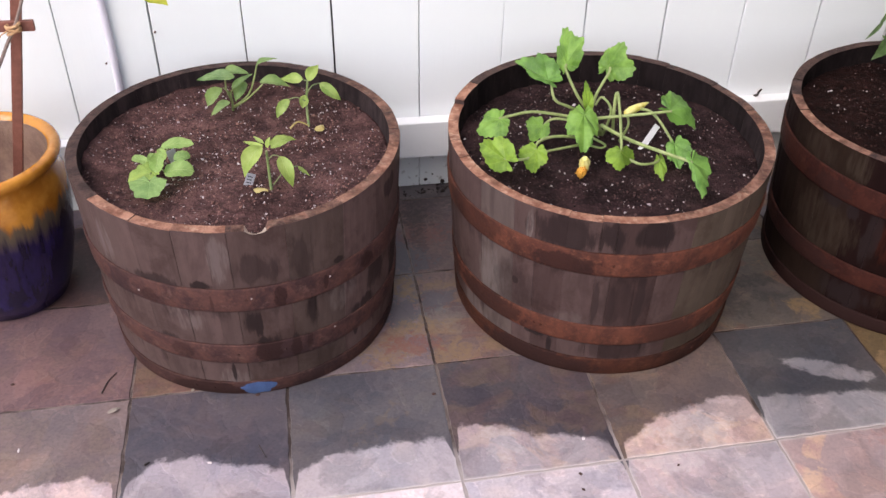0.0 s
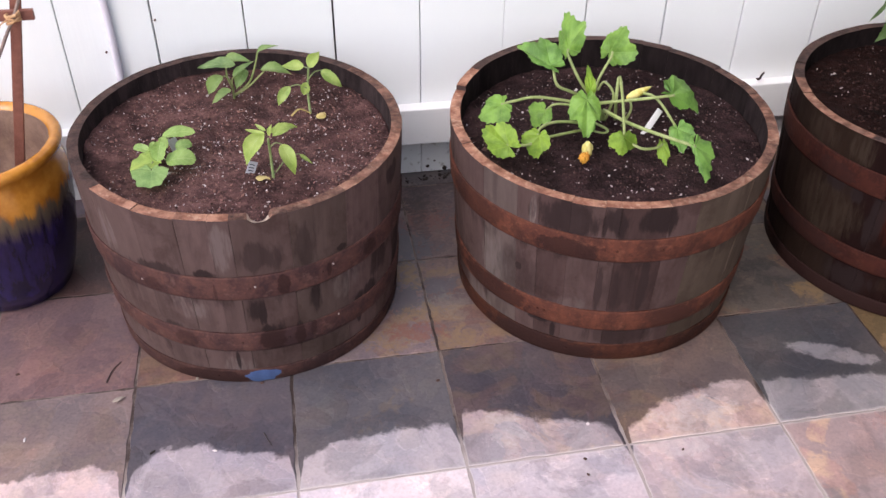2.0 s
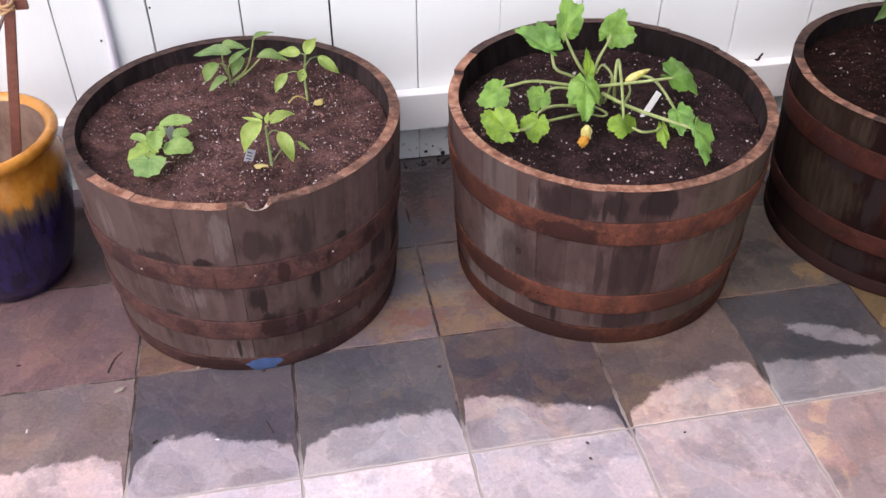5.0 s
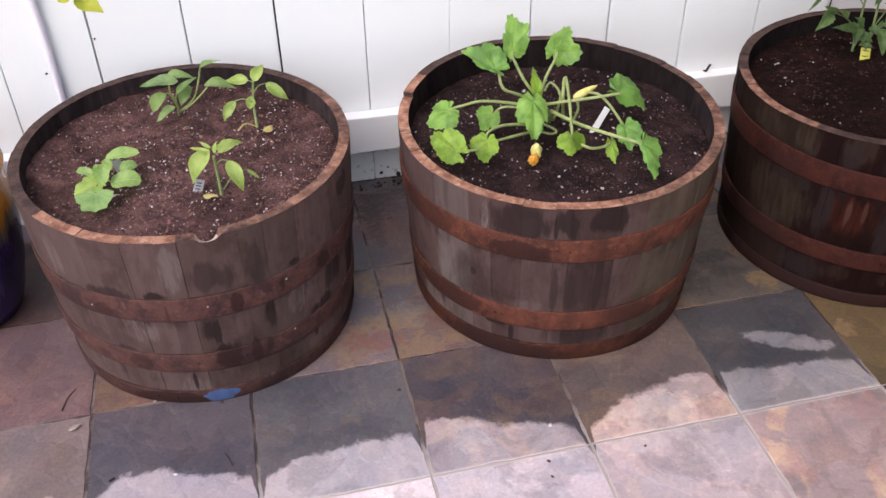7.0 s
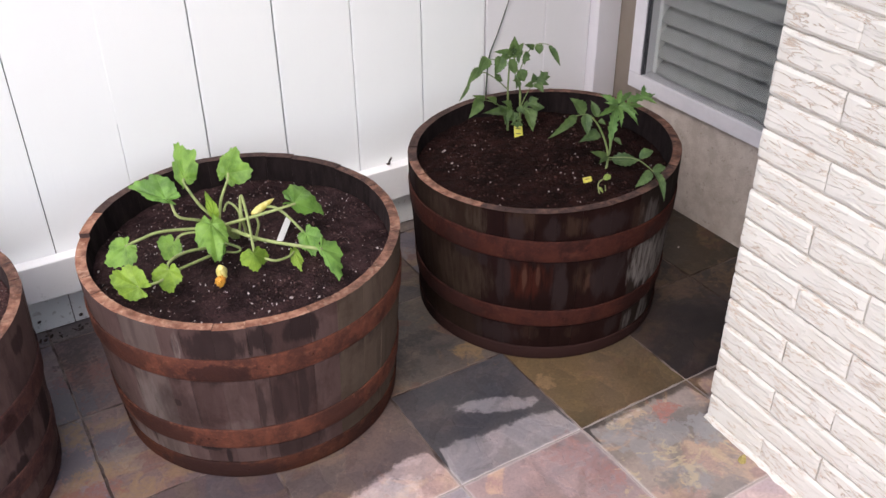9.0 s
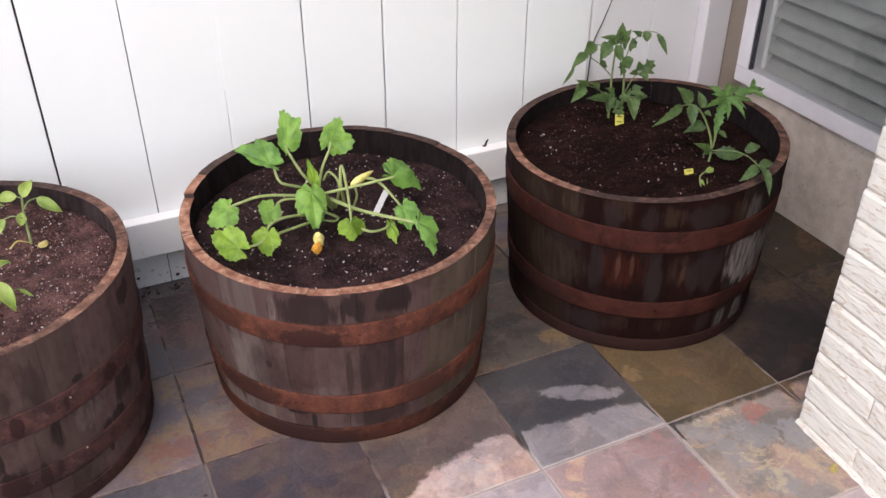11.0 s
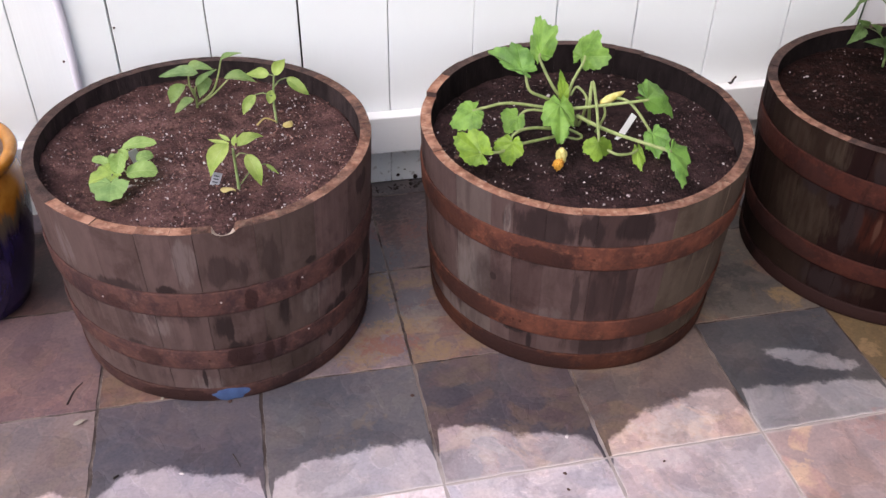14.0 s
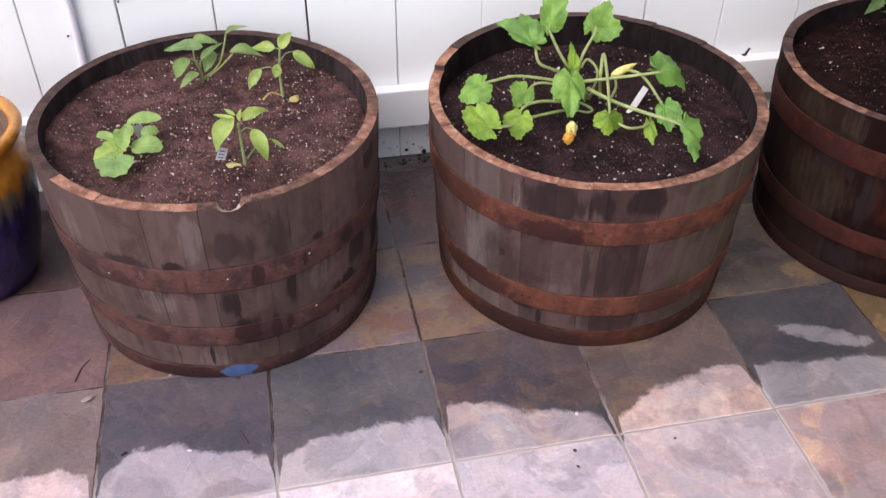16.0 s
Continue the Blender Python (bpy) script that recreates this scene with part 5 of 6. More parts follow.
def soil(at, radius, height, seed, dome=0.008, tone=(1, 1, 1), white=300, bank=0.0):
    """A crumbly bed of potting soil with perlite and bark in it."""
    rng = random.Random(seed)
    bm = bmesh.new()
    n, m = 150, 52

    def level(x, y):
        p = Vector((x * 9 + seed, y * 9, seed))
        q = Vector((x * 60, y * 60 + seed, 0.5))
        r = math.hypot(x, y) / radius
        heap = bank * min(max((r - 0.62) / 0.38, 0.0), 1.0) ** 1.5 * min(max((0.8 * y - 0.6 * x) / radius + 0.35, 0.0), 1.0)
        return height + heap + dome * (1 - r * r) + 0.007 * noise.noise(p) + 0.0045 * noise.noise(q) + 0.002 * noise.noise(q * 2.7)

    rings = []
    for j in range(1, m + 1):
        r = radius * j / m
        rings.append([bm.verts.new((r * math.cos(2 * math.pi * i / n), r * math.sin(2 * math.pi * i / n), level(r * math.cos(2 * math.pi * i / n), r * math.sin(2 * math.pi * i / n)))) for i in range(n)])
    mid = bm.verts.new((0, 0, level(0, 0)))
    for i in range(n):
        bm.faces.new((mid, rings[0][i], rings[0][(i + 1) % n]))
    for a, b in zip(rings, rings[1:]):
        for i in range(n):
            bm.faces.new((a[i], b[i], b[(i + 1) % n], a[(i + 1) % n]))
    low = [bm.verts.new((v.co.x * 0.9, v.co.y * 0.9, 0.052)) for v in rings[-1]]
    for i in range(n):
        bm.faces.new((rings[-1][i], low[i], low[(i + 1) % n], rings[-1][(i + 1) % n]))
    bm.faces.new(low[::-1])
    bed = part("soil_bed", bm, SOIL, at=at)
    bed.color = (*tone, 1)
    tagged(bed, "dark brown crumbly potting soil flecked with white perlite", "soil")
    for name, count, lo, hi, mat, flat in (("perlite", 2 * white, 0.0008, 0.0036, PERLITE, 0.6), ("bark_crumb", 4200, 0.0010, 0.0048, BARK, 0.5)):
        verts, faces = [], []
        for _ in range(count):
            r, a = radius * 0.985 * math.sqrt(rng.random()), rng.uniform(0, 2 * math.pi)
            x, y = r * math.cos(a), r * math.sin(a)
            if noise.noise(Vector((x * 14, y * 14, seed * 2.1))) < rng.uniform(-0.5, 0.35):
                continue
            s = (lo + (hi - lo) * rng.random() ** 2.2) * (1.0 if rng.random() < 0.93 else 1.5)
            rot = Euler((rng.uniform(-1, 1), rng.uniform(-1, 1), rng.uniform(0, 6))).to_matrix()
            e = (s, s * rng.uniform(flat * 0.5, 1), s * flat)
            o = len(verts)
            c = Vector((x, y, level(x, y) + s * 0.3))
            for d in ((1, 0, 0), (-1, 0, 0), (0, 1, 0), (0, -1, 0), (0, 0, 1), (0, 0, -1)):
                j = rng.uniform(0.75, 1.2)
                verts.append(c + rot @ Vector((d[0] * e[0] * j, d[1] * e[1] * j, d[2] * e[2] * j)))
            faces += [(o + p, o + q, o + w) for p, q, w in ((0, 2, 4), (2, 1, 4), (1, 3, 4), (3, 0, 4), (2, 0, 5), (1, 2, 5), (3, 1, 5), (0, 3, 5))]
        me = bpy.data.meshes.new(name)
        me.from_pydata([tuple(v) for v in verts], [], faces)
        me.materials.append(mat)
        ob = new(name, me)
        ob.parent = bed
        ob.color = (1, 1, 1, 1) if name == "perlite" else (*[0.3 + 0.7 * q for q in tone], 1)
        tagged(ob, "white perlite grains in the soil" if name == "perlite" else "brown bark crumbs in the soil", kind="stuff")
    return bed


soil((-0.355, 0.274, 0), 0.2995, 0.368, 1, 0.010, (4.1, 3.8, 3.75), 1100, 0.020)
soil((0.394, 0.214, 0), 0.3075, 0.356, 2, 0.010, (1.35, 1.3, 1.42), 560)
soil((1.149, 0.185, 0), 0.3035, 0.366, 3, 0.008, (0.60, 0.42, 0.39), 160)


# ---- plants ----
p = Plant("zucchini_plant", (0.394, 0.257, 0.359), "young zucchini plant with broad lobed green leaves on long pale stalks", "zucchini", "ovate", ZUCCHINI, STALK, '', cup=0.35, seed=3)
p.stalk([(0.394, 0.257, 0.365), (0.367, 0.236, 0.410), (0.350, 0.224, 0.440)], 0.0090, "crown")
YOUNG, FRESH, OLD = (1.20, 1.06, 0.72), (0.98, 1.0, 0.92), (0.84, 0.93, 0.98)
p.palm((0.316, 0.293, 0.515), (0.321, 0.368, 0.575), (0.301, 0.344, 0.540), (0.350, 0.266, 0.548), FRESH)
p.palm((0.397, 0.274, 0.510), (0.427, 0.279, 0.573), (0.372, 0.282, 0.545), (0.424, 0.211, 0.535))
p.palm((0.254, 0.209, 0.525), (0.190, 0.256, 0.555), (0.262, 0.207, 0.495), (0.243, 0.278, 0.558), OLD)
p.palm((0.161, 0.205, 0.450), (0.110, 0.205, 0.420), (0.141, 0.164, 0.412), (0.138, 0.222, 0.470), FRESH, 0.05)
p.palm((0.152, 0.101, 0.418), (0.102, 0.163, 0.432), (0.126, 0.121, 0.385), (0.147, 0.157, 0.452), YOUNG)
p.palm((0.254, 0.218, 0.420), (0.223, 0.206, 0.388), (0.269, 0.195, 0.405), (0.226, 0.255, 0.412), FRESH)
p.palm((0.214, 0.113, 0.428), (0.201, 0.092, 0.384), (0.239, 0.099, 0.405), (0.180, 0.135, 0.405), YOUNG)
p.palm((0.324, 0.177, 0.462), (0.305, 0.098, 0.428), (0.345, 0.130, 0.452), (0.277, 0.148, 0.452), FRESH, 0.10)
p.palm((0.495, 0.162, 0.465), (0.571, 0.153, 0.425), (0.525, 0.218, 0.482), (0.542, 0.155, 0.420), OLD, 0.20)
p.palm((0.370, 0.079, 0.430), (0.365, 0.063, 0.388), (0.404, 0.083, 0.392), (0.343, 0.093, 0.390), YOUNG, 0.55)
p.palm((0.457, 0.086, 0.400), (0.455, 0.049, 0.368), (0.466, 0.061, 0.384), (0.444, 0.086, 0.386), YOUNG, 0.20)
p.palm((0.496, 0.114, 0.415), (0.486, 0.057, 0.392), (0.520, 0.069, 0.412), (0.473, 0.091, 0.394), OLD)
p.palm((0.485, 0.012, 0.438), (0.502, -0.039, 0.382), (0.528, 0.045, 0.440), (0.484, -0.016, 0.400), OLD, 0.15)
p.palm((0.340, 0.206, 0.465), (0.332, 0.215, 0.518), (0.327, 0.215, 0.488), (0.351, 0.211, 0.492), YOUNG)
p.palm((0.329, 0.149, 0.425), (0.317, 0.127, 0.402), (0.333, 0.135, 0.410), (0.304, 0.138, 0.410), OLD)
p.stalk([(0.350, 0.224, 0.440), (0.322, 0.226, 0.480), (0.309, 0.268, 0.512), (0.311, 0.279, 0.522)], 0.0033, "petiole")
p.stalk([(0.356, 0.228, 0.440), (0.368, 0.235, 0.478), (0.392, 0.250, 0.510), (0.397, 0.259, 0.519)], 0.0033, "petiole")
p.stalk([(0.342, 0.221, 0.440), (0.296, 0.200, 0.470), (0.265, 0.195, 0.492), (0.262, 0.219, 0.529)], 0.0033, "petiole")
p.stalk([(0.345, 0.210, 0.430), (0.238, 0.213, 0.455), (0.185, 0.206, 0.455), (0.159, 0.207, 0.450)], 0.0033, "petiole")
p.stalk([(0.347, 0.214, 0.420), (0.277, 0.214, 0.436), (0.256, 0.223, 0.416)], 0.0030, "petiole")
p.stalk([(0.350, 0.184, 0.400), (0.266, 0.158, 0.428), (0.222, 0.130, 0.436), (0.211, 0.115, 0.429)], 0.0033, "petiole")
p.stalk([(0.341, 0.184, 0.390), (0.231, 0.132, 0.410), (0.188, 0.106, 0.414), (0.148, 0.105, 0.419)], 0.0030, "petiole")
p.stalk([(0.358, 0.213, 0.430), (0.430, 0.160, 0.462), (0.493, 0.146, 0.472)], 0.0036, "petiole")
p.stalk([(0.407, 0.220, 0.385), (0.393, 0.197, 0.455), (0.409, 0.232, 0.475), (0.398, 0.173, 0.455), (0.373, 0.081, 0.430)], 0.0036, "petiole")
p.stalk([(0.386, 0.098, 0.410), (0.407, 0.071, 0.405), (0.440, 0.076, 0.400), (0.457, 0.087, 0.400)], 0.0030, "petiole")
p.stalk([(0.372, 0.201, 0.420), (0.407, 0.114, 0.430), (0.486, 0.010, 0.438)], 0.0042, "petiole")
p.stalk([(0.442, 0.225, 0.440), (0.457, 0.176, 0.460), (0.472, 0.148, 0.450), (0.497, 0.120, 0.412)], 0.0033, "petiole")
p.stalk([(0.393, 0.236, 0.380), (0.398, 0.224, 0.440), (0.390, 0.263, 0.450), (0.373, 0.250, 0.440)], 0.0030, "petiole")
p.stalk([(0.415, 0.200, 0.380), (0.421, 0.180, 0.430), (0.418, 0.200, 0.450)], 0.0030, "petiole")
p.stalk([(0.354, 0.223, 0.385), (0.371, 0.167, 0.395), (0.363, 0.163, 0.390), (0.347, 0.183, 0.385)], 0.0028, "petiole")

# a closed yellow bud and a wilted flower
bm = bmesh.new()
lathe(bm, [(0.0004, 0.0), (0.005, 0.004), (0.0085, 0.018), (0.0075, 0.036), (0.004, 0.054), (0.0005, 0.064)], 12)
bmesh.ops.transform(bm, matrix=Matrix.Translation(Vector((0.412, 0.190, 0.449)) - p.at) @ Vector((0.058, 0.021, 0.010)).to_track_quat("Z", "Y").to_matrix().to_4x4(), verts=bm.verts)
part("flower_bud", bm, PETAL, p.root, "closed greenish-yellow flower bud")
bm = bmesh.new()
for i in range(5):
    a = i * 1.257
    tube(bm, [(0, 0, 0), (0.007 * math.cos(a), 0.007 * math.sin(a), -0.014), (0.006 * math.cos(a + 0.4), 0.006 * math.sin(a + 0.4), -0.030)], 0.0055, 0.7, 8, 4)
bmesh.ops.transform(bm, matrix=Matrix.Translation(Vector((0.306, 0.094, 0.412)) - p.at) @ pose(0, 0, 0, 20, -10, 0), verts=bm.verts)
flower = part("flower", bm, PETAL, p.root, "drooping yellow flower with wilted orange tip")
bm = bmesh.new()
bmesh.ops.create_icosphere(bm, subdivisions=4, radius=1.0)
for v in bm.verts:
    c = v.co.copy()
    v.co = Vector((c.x * 0.009, c.y * 0.007, c.z * 0.0105)) * (1.0 + 0.55 * noise.noise(c * 2.1) + 0.35 * noise.noise(c * 5.3))
bmesh.ops.translate(bm, verts=bm.verts, vec=Vector((0.301, 0.090, 0.384)) - p.at)
part("wilted_tip", bm, WILT, flower)

p = Plant("pepper_plant", (-0.208, 0.357, 0.362), "young pepper plant with light green pointed leaves", "pepper plant", "ovate", PEPPER, STALK2, 'pepper plants', seed=4)
p.leaf((-0.215, 0.403, 0.465), (-0.260, 0.423, 0.460), 0.025)
p.leaf((-0.205, 0.396, 0.465), (-0.180, 0.422, 0.487), 0.026)
p.leaf((-0.181, 0.401, 0.455), (-0.139, 0.390, 0.418), 0.025)
p.leaf((-0.247, 0.388, 0.430), (-0.276, 0.382, 0.390), 0.023)
p.leaf((-0.214, 0.383, 0.440), (-0.222, 0.382, 0.410), 0.021)
p.stalk([(-0.211, 0.360, 0.370), (-0.212, 0.396, 0.400), (-0.210, 0.392, 0.435), (-0.206, 0.394, 0.466)], 0.0028, "stem")
p.stalk([(-0.208, 0.385, 0.445), (-0.196, 0.388, 0.458), (-0.180, 0.401, 0.455)], 0.0014, "petiole")
p.stalk([(-0.214, 0.379, 0.428), (-0.231, 0.383, 0.435), (-0.247, 0.388, 0.430)], 0.0014, "petiole")
p.stalk([(-0.207, 0.396, 0.465), (-0.216, 0.403, 0.465)], 0.0013, "petiole")

p = Plant("pepper_plant", (-0.293, 0.126, 0.362), "young pepper plant with drooping yellow-green leaves", "pepper plant", "ovate", PEPPER, STALK2, 'pepper plants', seed=5)
p.leaf((-0.304, 0.167, 0.455), (-0.343, 0.145, 0.400), 0.035)
p.leaf((-0.288, 0.142, 0.460), (-0.241, 0.165, 0.462), 0.025)
p.leaf((-0.301, 0.152, 0.460), (-0.339, 0.175, 0.460), 0.009)
p.leaf((-0.294, 0.143, 0.460), (-0.287, 0.154, 0.478), 0.009)
p.leaf((-0.300, 0.162, 0.460), (-0.319, 0.175, 0.470), 0.008)
p.leaf((-0.291, 0.154, 0.460), (-0.277, 0.151, 0.475), 0.008)
p.leaf((-0.274, 0.153, 0.435), (-0.254, 0.123, 0.383), 0.029)
p.leaf((-0.242, 0.168, 0.400), (-0.220, 0.155, 0.385), 0.008)
p.stalk([(-0.295, 0.134, 0.370), (-0.296, 0.147, 0.410), (-0.296, 0.138, 0.458)], 0.0030, "stem")
p.stalk([(-0.297, 0.149, 0.430), (-0.285, 0.150, 0.440), (-0.273, 0.152, 0.435)], 0.0014, "petiole")
p.stalk([(-0.290, 0.143, 0.380), (-0.277, 0.155, 0.390), (-0.264, 0.155, 0.405), (-0.242, 0.167, 0.402)], 0.0014, "petiole")

p = Plant("squash_seedling", (-0.368, 0.463, 0.362), "squash seedling with grey-green half-folded leaves near the barrel rim", "squash plant", "ovate", SQUASH, STALK, 'squash seedlings', cup=0.6, seed=6)
p.leaf((-0.354, 0.426, 0.470), (-0.432, 0.439, 0.462), 0.030, hint=(0.0, -0.5, 0.85), cup=0.2)
p.leaf((-0.375, 0.449, 0.474), (-0.324, 0.438, 0.470), 0.023)
p.leaf((-0.363, 0.433, 0.440), (-0.317, 0.436, 0.470), 0.015)
p.leaf((-0.383, 0.437, 0.440), (-0.420, 0.442, 0.398), 0.032)
p.leaf((-0.370, 0.422, 0.415), (-0.413, 0.422, 0.386), 0.023)
p.leaf((-0.335, 0.460, 0.440), (-0.360, 0.436, 0.408), 0.030)
p.leaf((-0.308, 0.420, 0.495), (-0.263, 0.411, 0.512), 0.014)
p.leaf((-0.305, 0.424, 0.455), (-0.241, 0.422, 0.440), 0.025)
p.leaf((-0.355, 0.469, 0.430), (-0.347, 0.462, 0.410), 0.021)
p.stalk([(-0.369, 0.457, 0.368), (-0.368, 0.454, 0.385), (-0.367, 0.450, 0.405)], 0.0030, "stem")
p.stalk([(-0.368, 0.451, 0.402), (-0.375, 0.438, 0.436), (-0.374, 0.431, 0.463)], 0.0022, "petiole")
p.stalk([(-0.367, 0.454, 0.385), (-0.332, 0.439, 0.420), (-0.316, 0.426, 0.460), (-0.306, 0.423, 0.495)], 0.0022, "petiole")
p.stalk([(-0.365, 0.459, 0.382), (-0.333, 0.432, 0.415), (-0.299, 0.417, 0.453)], 0.0022, "petiole")
p.stalk([(-0.368, 0.451, 0.402), (-0.366, 0.440, 0.428), (-0.358, 0.436, 0.442)], 0.0018, "petiole")
p.stalk([(-0.367, 0.449, 0.398), (-0.370, 0.452, 0.420), (-0.381, 0.439, 0.440)], 0.0018, "petiole")

p = Plant("squash_seedling", (-0.509, 0.233, 0.362), "squash seedling with round light green leaves", "squash plant", "round", MELON, STALK, 'squash seedlings', cup=0.1, seed=7, broad=BROAD_LIGHT)
p.palm((-0.515, 0.150, 0.404), (-0.518, 0.111, 0.390), (-0.481, 0.149, 0.397), (-0.556, 0.160, 0.397))
p.palm((-0.515, 0.183, 0.402), (-0.566, 0.179, 0.392), (-0.542, 0.162, 0.388), (-0.538, 0.214, 0.405), (1.25, 1.1, 0.72))
p.leaf((-0.487, 0.185, 0.400), (-0.436, 0.182, 0.400), 0.039, hint=(0.0, -0.3, 0.95), cup=0.0)
p.leaf((-0.491, 0.228, 0.430), (-0.434, 0.228, 0.432), 0.026, hint=(0.0, -0.3, 0.95), cup=0.0)
p.leaf((-0.472, 0.214, 0.410), (-0.443, 0.219, 0.412), 0.023)
p.leaf((-0.498, 0.202, 0.430), (-0.507, 0.180, 0.404), 0.027)
p.leaf((-0.521, 0.214, 0.405), (-0.553, 0.230, 0.410), 0.017)
p.leaf((-0.511, 0.220, 0.400), (-0.517, 0.223, 0.422), 0.018)
p.leaf((-0.494, 0.220, 0.408), (-0.499, 0.234, 0.425), 0.018)
p.stalk([(-0.512, 0.258, 0.366), (-0.510, 0.255, 0.375), (-0.507, 0.247, 0.392)], 0.0028, "stem")
p.stalk([(-0.508, 0.250, 0.380), (-0.496, 0.241, 0.405), (-0.483, 0.224, 0.428)], 0.0018, "petiole")
p.stalk([(-0.509, 0.251, 0.375), (-0.497, 0.212, 0.388), (-0.485, 0.184, 0.400)], 0.0016, "petiole")
p.stalk([(-0.511, 0.253, 0.375), (-0.513, 0.212, 0.392), (-0.516, 0.176, 0.404)], 0.0018, "petiole")

p = Plant("tomato_plant", (1.194, 0.377, 0.364), "slim tomato plant with dark green drooping leaflets", "tomato plant", "serrate", TOMATO, STALK2, 'tomato plants', hint=(-0.3, -0.8, 0.5), seed=8)
p.leaf((1.194, 0.374, 0.574), (1.192, 0.374, 0.621), 0.029)
p.leaf((1.187, 0.374, 0.578), (1.129, 0.374, 0.593), 0.018)
p.leaf((1.199, 0.374, 0.576), (1.221, 0.374, 0.598), 0.018)
p.leaf((1.191, 0.374, 0.569), (1.221, 0.374, 0.578), 0.019)
p.leaf((1.176, 0.364, 0.569), (1.184, 0.354, 0.529), 0.027)
p.leaf((1.147, 0.364, 0.580), (1.114, 0.344, 0.546), 0.035)
p.leaf((1.170, 0.374, 0.581), (1.141, 0.364, 0.564), 0.023)
p.leaf((1.100, 0.354, 0.589), (1.059, 0.334, 0.567), 0.035)
p.leaf((1.072, 0.344, 0.572), (1.021, 0.324, 0.549), 0.026)
p.leaf((1.121, 0.354, 0.542), (1.145, 0.354, 0.520), 0.018)
p.leaf((1.032, 0.329, 0.548), (0.994, 0.319, 0.512), 0.010)
p.leaf((1.252, 0.374, 0.579), (1.223, 0.374, 0.594), 0.017)
p.leaf((1.265, 0.374, 0.585), (1.265, 0.364, 0.562), 0.027)
p.leaf((1.296, 0.369, 0.578), (1.317, 0.344, 0.525), 0.018)
p.leaf((1.235, 0.374, 0.570), (1.209, 0.364, 0.557), 0.019)
p.leaf((1.204, 0.364, 0.535), (1.212, 0.354, 0.504), 0.035)
p.leaf((1.252, 0.364, 0.490), (1.247, 0.364, 0.516), 0.022)
p.leaf((1.252, 0.354, 0.499), (1.294, 0.354, 0.499), 0.021)
p.leaf((1.249, 0.354, 0.497), (1.277, 0.334, 0.488), 0.018)
p.leaf((1.245, 0.354, 0.489), (1.252, 0.324, 0.477), 0.026)
p.leaf((1.247, 0.364, 0.485), (1.213, 0.354, 0.492), 0.018)
p.leaf((1.071, 0.344, 0.490), (1.022, 0.314, 0.466), 0.033)
p.leaf((1.087, 0.344, 0.491), (1.043, 0.334, 0.514), 0.018)
p.leaf((1.128, 0.354, 0.467), (1.090, 0.344, 0.495), 0.019)
p.leaf((1.149, 0.354, 0.437), (1.069, 0.324, 0.464), 0.026)
p.leaf((1.172, 0.364, 0.436), (1.143, 0.334, 0.412), 0.027)
p.leaf((1.182, 0.364, 0.440), (1.138, 0.344, 0.472), 0.021)
p.leaf((1.226, 0.354, 0.428), (1.216, 0.314, 0.381), 0.034)
p.leaf((1.227, 0.354, 0.440), (1.248, 0.324, 0.434), 0.021)
p.leaf((1.235, 0.364, 0.444), (1.254, 0.344, 0.451), 0.018)
p.leaf((1.186, 0.354, 0.427), (1.167, 0.334, 0.410), 0.021)
p.leaf((1.194, 0.354, 0.438), (1.200, 0.334, 0.426), 0.022)
p.sprig((1.190, 0.364, 0.428), (1.120, 0.330, 0.446), 0.022)
p.sprig((1.205, 0.360, 0.430), (1.262, 0.330, 0.430), 0.022)
p.sprig((1.188, 0.360, 0.415), (1.172, 0.320, 0.398), 0.020)
p.sprig((1.208, 0.364, 0.500), (1.170, 0.344, 0.520), 0.018)
p.sprig((1.190, 0.374, 0.572), (1.166, 0.352, 0.606), 0.018)
p.sprig((1.194, 0.372, 0.570), (1.226, 0.352, 0.560), 0.018)
p.sprig((1.250, 0.360, 0.492), (1.284, 0.350, 0.516), 0.016)
p.stalk([(1.179, 0.374, 0.361), (1.178, 0.374, 0.423), (1.176, 0.374, 0.492), (1.180, 0.374, 0.565)], 0.0030, "stem")
p.stalk([(1.217, 0.374, 0.356), (1.213, 0.369, 0.425), (1.207, 0.369, 0.503), (1.191, 0.374, 0.569)], 0.0030, "stem")
p.stalk([(1.176, 0.374, 0.484), (1.117, 0.354, 0.537), (1.066, 0.339, 0.566), (1.030, 0.329, 0.545)], 0.0014, "petiole")
p.stalk([(1.176, 0.374, 0.551), (1.151, 0.369, 0.569), (1.097, 0.354, 0.587)], 0.0013, "petiole")
p.stalk([(1.208, 0.374, 0.516), (1.229, 0.374, 0.565), (1.261, 0.374, 0.586), (1.296, 0.369, 0.580)], 0.0014, "petiole")
p.stalk([(1.210, 0.364, 0.431), (1.234, 0.364, 0.472), (1.256, 0.359, 0.495)], 0.0014, "petiole")
p.stalk([(1.178, 0.374, 0.421), (1.125, 0.359, 0.466), (1.067, 0.344, 0.494)], 0.0014, "petiole")
p.stalk([(1.217, 0.374, 0.397), (1.221, 0.364, 0.425), (1.230, 0.354, 0.443)], 0.0014, "petiole")

